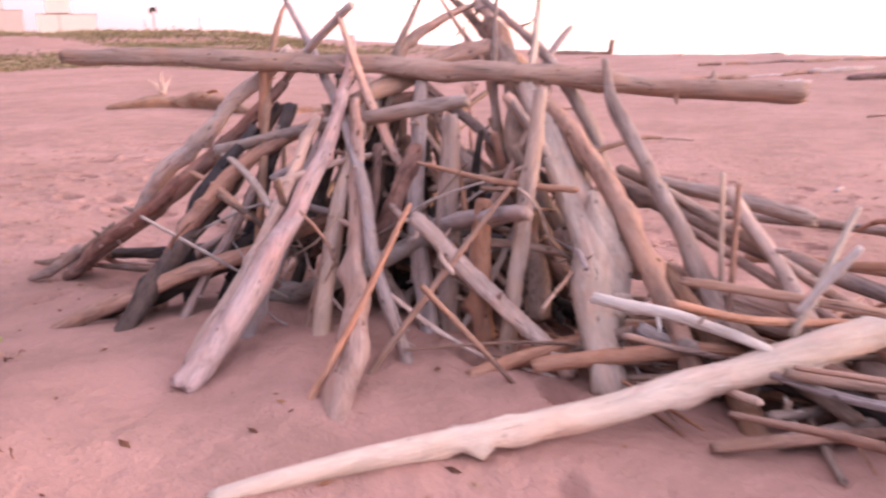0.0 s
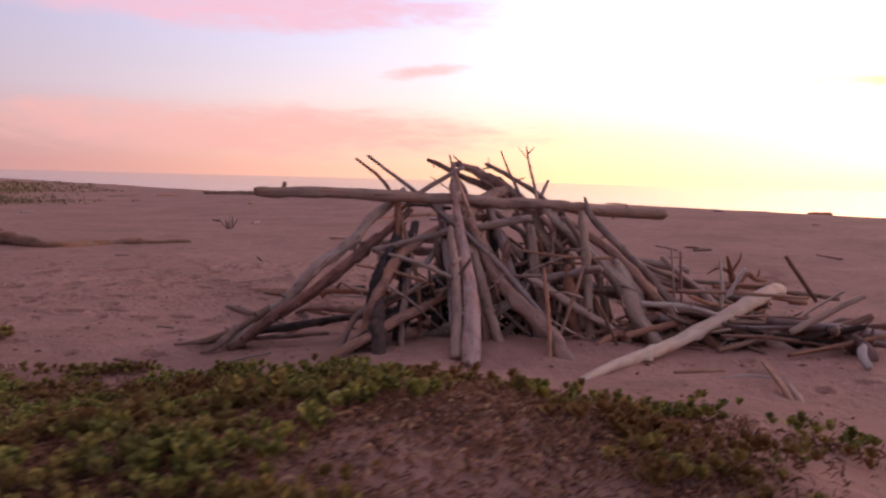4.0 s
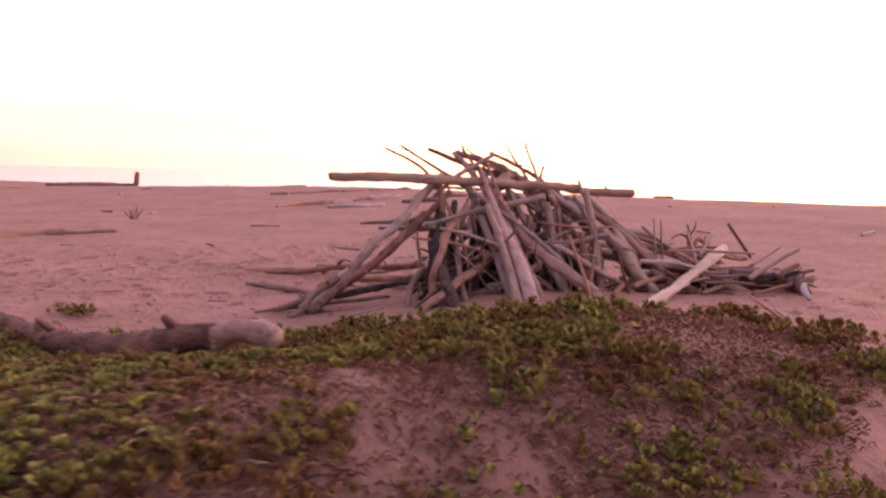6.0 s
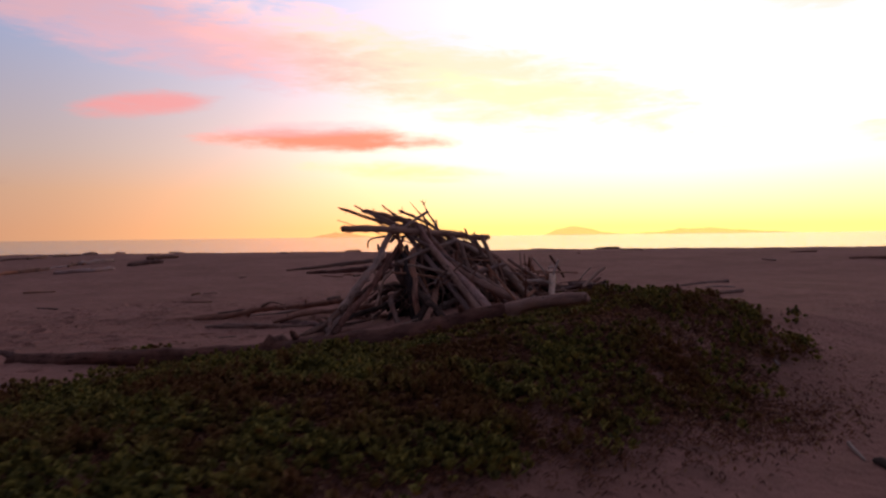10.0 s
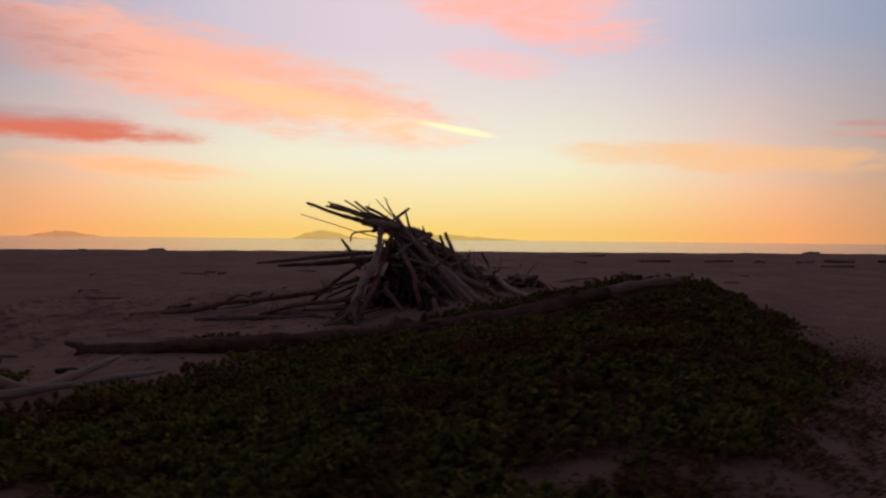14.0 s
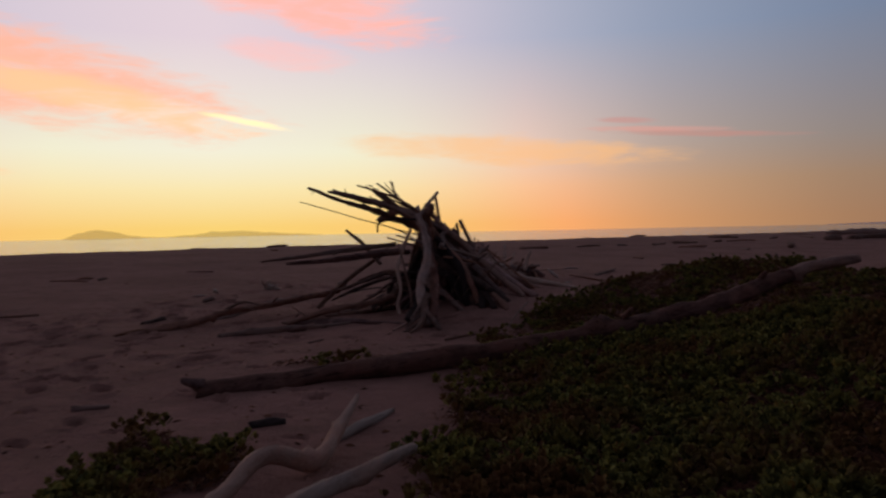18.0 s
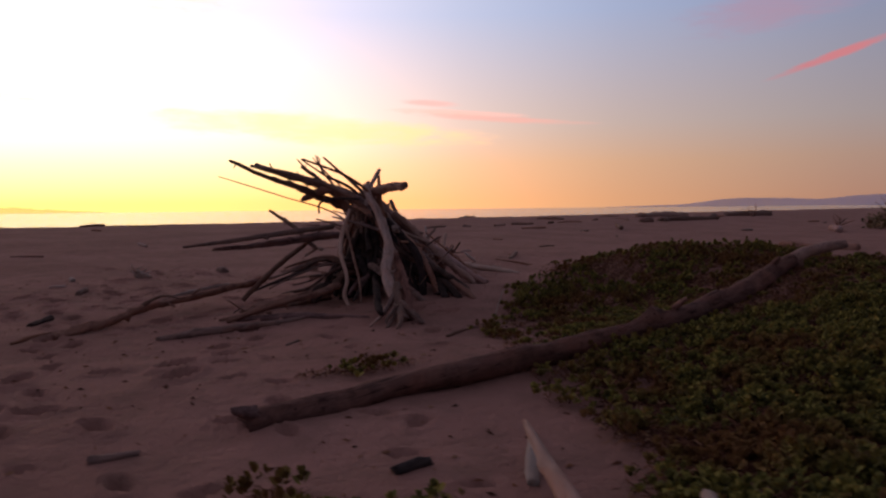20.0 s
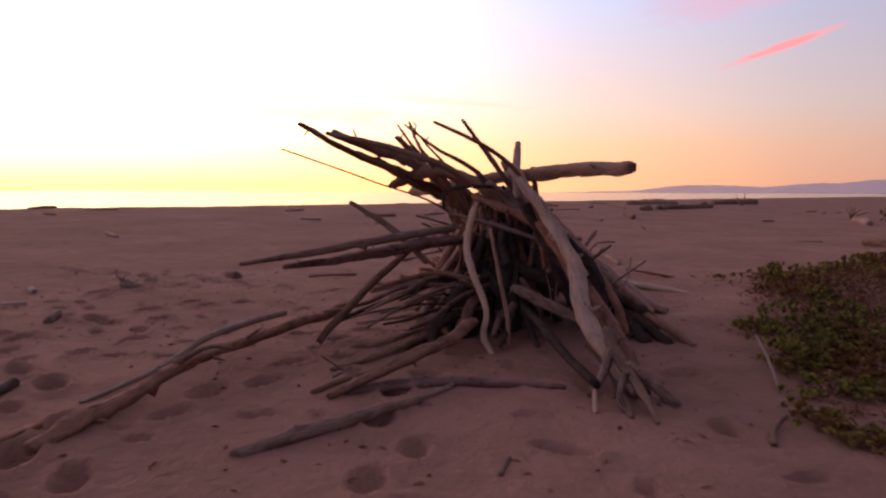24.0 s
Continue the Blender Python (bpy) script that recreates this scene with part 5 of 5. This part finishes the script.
def make_plants():
    r = random.Random(23)
    verts, faces, lverts, lfaces = [], [], [], []

    def leaf(p, d, up, size, w):
        s = d.cross(up).normalized() * w * size
        k = len(verts)
        tip = p + d * size + up * size * 0.15
        m1, m2 = p + d * size * 0.45 + up * size * 0.02, p + d * size * 0.8 + up * size * 0.10
        verts.extend([p, m1 + s + up * size * 0.12, m2 + s * 0.85 + up * size * 0.12, tip, m2 - s * 0.85 + up * size * 0.12, m1 - s + up * size * 0.12, m1, m2])
        faces.extend([(k, k + 6, k + 1), (k + 1, k + 6, k + 7, k + 2), (k + 2, k + 7, k + 3), (k, k + 5, k + 6), (k + 5, k + 4, k + 7, k + 6), (k + 4, k + 3, k + 7)])

    tries = 0
    clumps = 0
    while clumps < 17000 and tries < 80000:
        tries += 1
        cx, cy = r.uniform(-11.9, 3.2), r.uniform(-8.1, 1.2)
        if r.random() > cover(cx, cy):
            continue
        tall = r.uniform(0.04, 0.11) + 0.18 * max(0.0, noise.noise(Vector((cx * 2.6, cy * 2.6, 11.0))))
        for _ in range(r.randint(3, 7)):
            x, y = cx + r.gauss(0, 0.085), cy + r.gauss(0, 0.085)
            clumps += 1
            h = tall * r.uniform(0.55, 1.2)
            h *= 1 - 0.55 * smooth(-4.9, -4.3, x) * smooth(-2.0, -2.5, x) * smooth(-6.4, -5.8, y)
            base = Vector((x, y, ground(x, y) + h))
            lean = Vector((r.gauss(0, 0.22), r.gauss(0, 0.22), 1)).normalized()
            n = r.randint(8, 12)
            big = r.uniform(0.034, 0.066)
            for k in range(n):
                a = k * 2.4 + r.uniform(-0.3, 0.3)
                t = 1.3 - 1.1 * k / n + r.uniform(-0.15, 0.15)
                d = (Vector((math.cos(a) * math.cos(t), math.sin(a) * math.cos(t), math.sin(t))) + lean * 0.25).normalized()
                up = d.cross(Vector((-math.sin(a), math.cos(a), 0))) * -1
                if up.z < 0:
                    up = -up
                p = base + Vector((math.cos(a), math.sin(a), 0)) * r.uniform(0, 0.012) - lean * h * 0.45 * (k / n) ** 2
                leaf(p, d, up.normalized(), big * (0.62 + 0.5 * k / n) * r.uniform(0.85, 1.15), r.uniform(0.28, 0.38))
    me = bpy.data.meshes.new("dune_plants")
    me.from_pydata([tuple(v) for v in verts], [], faces)
    me.materials.append(LEAF)
    me.polygons.foreach_set("use_smooth", [True] * len(me.polygons))
    tagged(new("dune_plants", me), "low fleshy green and yellowing plants creeping over the dune", "plants", kind="stuff")
    count = 0
    tries = 0
    while count < 110000 and tries < 420000:
        tries += 1
        x, y = r.uniform(-11.9, 3.4), r.uniform(-8.1, 1.3)
        v = cover(x, y)
        slope = smooth(0.06, 0.2, dune(x, y)) * smooth(2.2, 0.6, x) * max(0.55 * smooth(-1.9, -1.0, x), smooth(-0.45, 0.1, noise.noise(Vector((x * 1.9, y * 1.9, 7.0)))))
        if r.random() > (0.62 + 0.3 * smooth(-1.6, -0.6, x)) * slope + 0.35 * crest(x, y) + 0.6 * math.exp(-((x + 3.0) / 1.3) ** 2 - ((y + 7.3) / 0.5) ** 2) + v:
            continue
        count += 1
        p = Vector((x, y, ground(x, y) + r.uniform(0.0, 0.035)))
        a = r.uniform(0, 6.28)
        d = Vector((math.cos(a), math.sin(a), r.uniform(-0.1, 0.28)))
        n, w = (r.uniform(0.03, 0.08) + 0.10 * v * r.random()), r.uniform(0.002, 0.007)
        s = Vector((-math.sin(a), math.cos(a), 0)) * w
        q = p + d * n * 0.5 + Vector((0, 0, 0.015))
        e = p + d * n
        k = len(lverts)
        lverts.extend([p + s, p - s, p + Vector((0, 0, w)), q + s, q - s, q + Vector((0, 0, w * 1.5)), e])
        lfaces.extend([(k, k + 1, k + 4, k + 3), (k + 1, k + 2, k + 5, k + 4), (k + 2, k, k + 3, k + 5), (k + 3, k + 4, k + 6), (k + 4, k + 5, k + 6), (k + 5, k + 3, k + 6)])
    me = bpy.data.meshes.new("dry_stems")
    me.from_pydata([tuple(v) for v in lverts], [], lfaces)
    me.materials.append(LITTER)
    tagged(new("dry_stems", me), "brown dry stems and litter among the dune plants", "litter", kind="stuff")


make_plants()
for pts, r, mat in (([(-2.75, -6.75), (-2.3, -6.45), (-1.75, -5.9)], 0.016, WOOD_RED), ([(-3.5, -6.75), (-3.42, -6.6), (-3.36, -6.5)], 0.014, WOOD_RED), ([(-5.6, -6.3), (-5.1, -6.1), (-4.75, -6.05)], 0.022, WOOD_GREY),
                    ([(-0.9, -6.6), (-0.6, -6.3), (-0.45, -6.1)], 0.014, WOOD_PALE), ([(-1.2, -5.3), (-1.15, -5.2)], 0.010, WOOD_PALE), ([(-2.45, -6.7), (-2.5, -6.2)], 0.014, WOOD_BROWN)):
    drift("dune_stick", pts, [r] * len(pts), mat, "thin dry stick among the dune plants", "stick", "sticks among the dune plants", sides=7)


def make_chips():
    """Small chips of wood and shell strewn over the sand."""
    r = random.Random(88)
    verts, faces = [], []
    for _ in range(1500):
        x, y = r.uniform(-9, 7), r.uniform(-3, 9)
        if dune(x, y) > 0.15:
            continue
        p, a, n = Vector((x, y, ground(x, y) + 0.004)), r.uniform(0, 6.28), r.uniform(0.008, 0.045)
        d, s, k = Vector((math.cos(a), math.sin(a), r.uniform(-0.1, 0.2))) * n, Vector((-math.sin(a), math.cos(a), 0)) * n * r.uniform(0.15, 0.5), len(verts)
        verts.extend([p - d, p + s, p + d, p - s, p + Vector((0, 0, n * 0.35))])
        faces.extend([(k, k + 1, k + 4), (k + 1, k + 2, k + 4), (k + 2, k + 3, k + 4), (k + 3, k, k + 4)])
    me = bpy.data.meshes.new("wood_chips")
    me.from_pydata([tuple(v) for v in verts], [], faces)
    me.materials.append(LITTER)
    tagged(new("wood_chips", me), "small dark chips of wood strewn over the sand", "debris", kind="stuff")


make_chips()


# ---- distance: scrub, houses, islands ----
def scrub_material():
    m, tr, b = material("dull_scrub", 0.9)
    g = tr.nodes.new("ShaderNodeNewGeometry").outputs["Random Per Island"]
    tr.links.new(ramp(tr, g, [(0.0, (0.085, 0.075, 0.038)), (0.4, (0.17, 0.125, 0.07)), (0.8, (0.29, 0.19, 0.13)), (1.0, (0.22, 0.19, 0.07))]), b.inputs["Base Color"])
    return m


SCRUB = scrub_material()


def make_scrub():
    r = random.Random(9)
    verts, faces = [], []
    for _ in range(2600):
        d = r.uniform(42, 110)
        a = radians(r.uniform(-68, -38 + 12 * r.random() ** 3))
        x, y = 2 + math.sin(a) * d, -3 + math.cos(a) * d
        if SEAWARD[0] * x + SEAWARD[1] * y > 26 + 20 * (a > 0) or (a < 0 and noise.noise(Vector((x * 0.07, y * 0.07, 2.0))) < -0.12):
            continue
        h = r.uniform(0.15, 0.5) * (0.5 + d / 90) * (1.5 if a > 0 else 1)
        z = ground(x, y)
        for _k in range(34):
            p = Vector((x + r.gauss(0, h * 2.0), y + r.gauss(0, h * 2.0), z + abs(r.gauss(0, h * 0.25))))
            s = h * r.uniform(0.16, 0.30)
            k = len(verts)
            verts.extend(p + Vector((r.uniform(-1, 1), r.uniform(-1, 1), r.uniform(-1, 1))) * s for _j in range(4))
            faces.extend([(k, k + 1, k + 2), (k, k + 2, k + 3), (k, k + 3, k + 1), (k + 1, k + 3, k + 2)])
    me = bpy.data.meshes.new("far_scrub")
    me.from_pydata([tuple(v) for v in verts], [], faces)
    me.materials.append(SCRUB)
    tagged(new("far_scrub", me), "low dull green scrub on the far dunes", "scrub", kind="stuff")


make_scrub()


def plaster(name, colour):
    m, tr, b = material(name, 0.85)
    co = tr.nodes.new("ShaderNodeTexCoord").outputs["Object"]
    c = mixc(tr, noise_tex(tr, co, 0.5, 4), tuple(v * 0.85 for v in colour), colour)
    tr.links.new(c, b.inputs["Base Color"])
    return m


def box(bm, x0, x1, y0, y1, z0, z1):
    vs = [bm.verts.new((x, y, z)) for z in (z0, z1) for x, y in ((x0, y0), (x1, y0), (x1, y1), (x0, y1))]
    for f in ((3, 2, 1, 0), (4, 5, 6, 7), (0, 1, 5, 4), (1, 2, 6, 5), (2, 3, 7, 6), (3, 0, 4, 7)):
        bm.faces.new([vs[i] for i in f])
    return bm


# the first house's plaster is darker, its shade put into the colour
WALL_SHADED, WALL_B, ROOF = plaster("shaded_pink_plaster", (0.42, 0.32, 0.29)), plaster("cream_plaster", (0.55, 0.45, 0.40)), plaster("roof_edge", (0.30, 0.22, 0.20))


def house(bearing, dist, blocks, mat):
    """A flat-roofed house of stacked blocks, each as width from, to, and height from, to."""
    a = radians(bearing)
    x, y = math.sin(a) * dist, math.cos(a) * dist
    h = new("house")
    h.matrix_basis = pose(x, y, 1.8, 0, 0, -bearing)
    for x0, x1, z0, z1 in blocks:
        link("wall", box(bmesh.new(), x0, x1, 0, 9, z0, z1), mat, h, smooth_faces=False)
        link("roof", box(bmesh.new(), x0 - 0.1, x1 + 0.1, -0.1, 9.1, z1, z1 + 0.2), ROOF, h, smooth_faces=False)
    return tagged(h, "flat-roofed pale plaster house behind the far dunes", "house", "far houses")


house(-57.8, 230, [(-7.5, 4.2, -2, 6.0), (-7.5, -0.2, 6.4, 9.6)], WALL_SHADED)
house(-54.0, 235, [(-8.0, 7.0, -2, 5.2), (-5.6, 0.6, 5.6, 9.6)], WALL_B)


def palm(bearing, dist, height):
    a = radians(bearing)
    t = new("palm_tree")
    t.location = (math.sin(a) * dist, math.cos(a) * dist, 1.5)
    bm = bmesh.new()
    sweep(bm, [(0, 0, 0), (0.1, 0, height * 0.5), (0.2, 0, height)], [0.22, 0.18, 0.16], 8, 3, 0.05, 0)
    link("trunk", bm, WOOD_BROWN, t)
    r = random.Random(4)
    bm = bmesh.new()
    for k in range(26):
        b, up = r.uniform(0, 6.28), r.uniform(-1.0, 0.7)
        d = Vector((math.cos(b), math.sin(b), 0))
        p = Vector((0.2, 0, height))
        pts = [p, p + d * 0.5 + Vector((0, 0, 0.3 + 0.3 * up)), p + d * 0.9 + Vector((0, 0, 0.1 + 0.6 * up)), p + d * 1.1 + Vector((0, 0, -0.6 + 0.8 * up))]
        sweep(bm, pts, [0.05, 0.16, 0.14, 0.02], 5, k, 0.2, 0)
    link("crown", bm, WOOD_CHAR_SHADE, t)
    return tagged(t, "slim palm tree beyond the far dunes", "tree")


palm(-48.6, 240, 7.2)


def bush(x, y, width, height, seed):
    r = random.Random(seed)
    b = new("bush")
    b.location = (x, y, ground(x, y) - 0.05)
    for _ in range(7):
        a = r.uniform(0, 6.28)
        d = Vector((math.cos(a), math.sin(a), 0)) * width * r.uniform(0.1, 0.4)
        bm = bmesh.new()
        sweep(bm, [(0, 0, 0), d * 0.5 + Vector((0, 0, height * 0.4)), d + Vector((0, 0, height * r.uniform(0.6, 1.0)))], [0.05, 0.035, 0.012], 6, seed, 0.12, 0)
        link("stem", bm, WOOD_BROWN, b)
    bm = bmesh.new()
    for _ in range(900):
        a, q = r.uniform(0, 6.28), math.sqrt(r.random())
        p = Vector((math.cos(a) * q * width * 0.5, math.sin(a) * q * width * 0.5, 0))
        p.z = height * r.uniform(0.08, 1.0) * (1 - 0.55 * q * q) * (0.75 + 0.5 * noise.noise(Vector((p.x * 1.4, p.y * 1.4, seed))))
        e = height * r.uniform(0.04, 0.09)
        vs = [bm.verts.new(p + Vector((r.uniform(-1, 1), r.uniform(-1, 1), r.uniform(-1, 1))) * e) for _k in range(4)]
        for f in ((0, 1, 2), (0, 2, 3), (0, 3, 1), (1, 3, 2)):
            bm.faces.new([vs[k] for k in f])
    link("crown", bm, SCRUB, b, smooth_faces=False)
    return tagged(b, "low dark twiggy bush at the back of the beach", "bush", "bushes at the back of the beach")


for x, y, w, h, k in ((30.5, -29.0, 4.2, 2.1, 3), (34.5, -35.0, 5.0, 2.5, 5), (29.5, -33.5, 4.6, 2.2, 8)):
    bush(x, y, w, h, k)


def far_post(bearing, dist, height):
    a = radians(bearing)
    bm = bmesh.new()
    sweep(bm, [(0, 0, 0), (0, 0, height)], [0.12, 0.10], 7, 2, 0.02, 0)
    ob = link("utility_post", bm, WOOD_BROWN)
    ob.location = (math.sin(a) * dist, math.cos(a) * dist, 1.5)
    tagged(ob, "thin wooden utility post beyond the far dunes", "post", "far posts")


for b, h in ((-45.5, 5.0), (-54.6, 6.0), (-49.2, 4.0)):
    far_post(b, 235, h)


# Haze is painted in: a tinted surface, part see-through, takes on the sky behind.
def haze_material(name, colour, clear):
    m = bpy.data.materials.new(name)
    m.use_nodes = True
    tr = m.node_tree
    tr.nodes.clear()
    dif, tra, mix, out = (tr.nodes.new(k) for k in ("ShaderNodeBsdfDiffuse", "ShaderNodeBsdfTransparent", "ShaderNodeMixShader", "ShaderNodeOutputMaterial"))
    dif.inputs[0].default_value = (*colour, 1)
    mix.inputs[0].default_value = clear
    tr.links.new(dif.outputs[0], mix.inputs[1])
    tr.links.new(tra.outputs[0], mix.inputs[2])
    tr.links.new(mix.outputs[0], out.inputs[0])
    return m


def ridge(name, b0, b1, heights, dist, mat, label, seed):
    """A far ridge seen over the sea: a solid slope with an uneven crest."""
    verts, faces, n = [], [], 90
    for i in range(n + 1):
        u = i / n
        a = radians(b0 + (b1 - b0) * u)
        k = u * (len(heights) - 1)
        j = min(len(heights) - 2, int(k))
        t = k - j
        t = t * t * (3 - 2 * t)
        h = heights[j] * (1 - t) + heights[j + 1] * t
        h = max(0.0, h * (1 + 0.22 * noise.noise(Vector((u * 14, seed, 0))) + 0.1 * noise.noise(Vector((u * 50, seed, 3)))))
        for d, z in ((dist, -3.0), (dist + 60, h), (dist + 260, -3.0)):
            verts.append((math.sin(a) * d, math.cos(a) * d, z))
    for i in range(n):
        for j in range(2):
            k = i * 3 + j
            faces.append((k, k + 3, k + 4, k + 1))
    me = bpy.data.meshes.new(name)
    me.from_pydata(verts, [], faces)
    me.materials.append(mat)
    tagged(new(name, me), label, "island", kind="structure")


# distance haze put into each ridge's tint and transparency
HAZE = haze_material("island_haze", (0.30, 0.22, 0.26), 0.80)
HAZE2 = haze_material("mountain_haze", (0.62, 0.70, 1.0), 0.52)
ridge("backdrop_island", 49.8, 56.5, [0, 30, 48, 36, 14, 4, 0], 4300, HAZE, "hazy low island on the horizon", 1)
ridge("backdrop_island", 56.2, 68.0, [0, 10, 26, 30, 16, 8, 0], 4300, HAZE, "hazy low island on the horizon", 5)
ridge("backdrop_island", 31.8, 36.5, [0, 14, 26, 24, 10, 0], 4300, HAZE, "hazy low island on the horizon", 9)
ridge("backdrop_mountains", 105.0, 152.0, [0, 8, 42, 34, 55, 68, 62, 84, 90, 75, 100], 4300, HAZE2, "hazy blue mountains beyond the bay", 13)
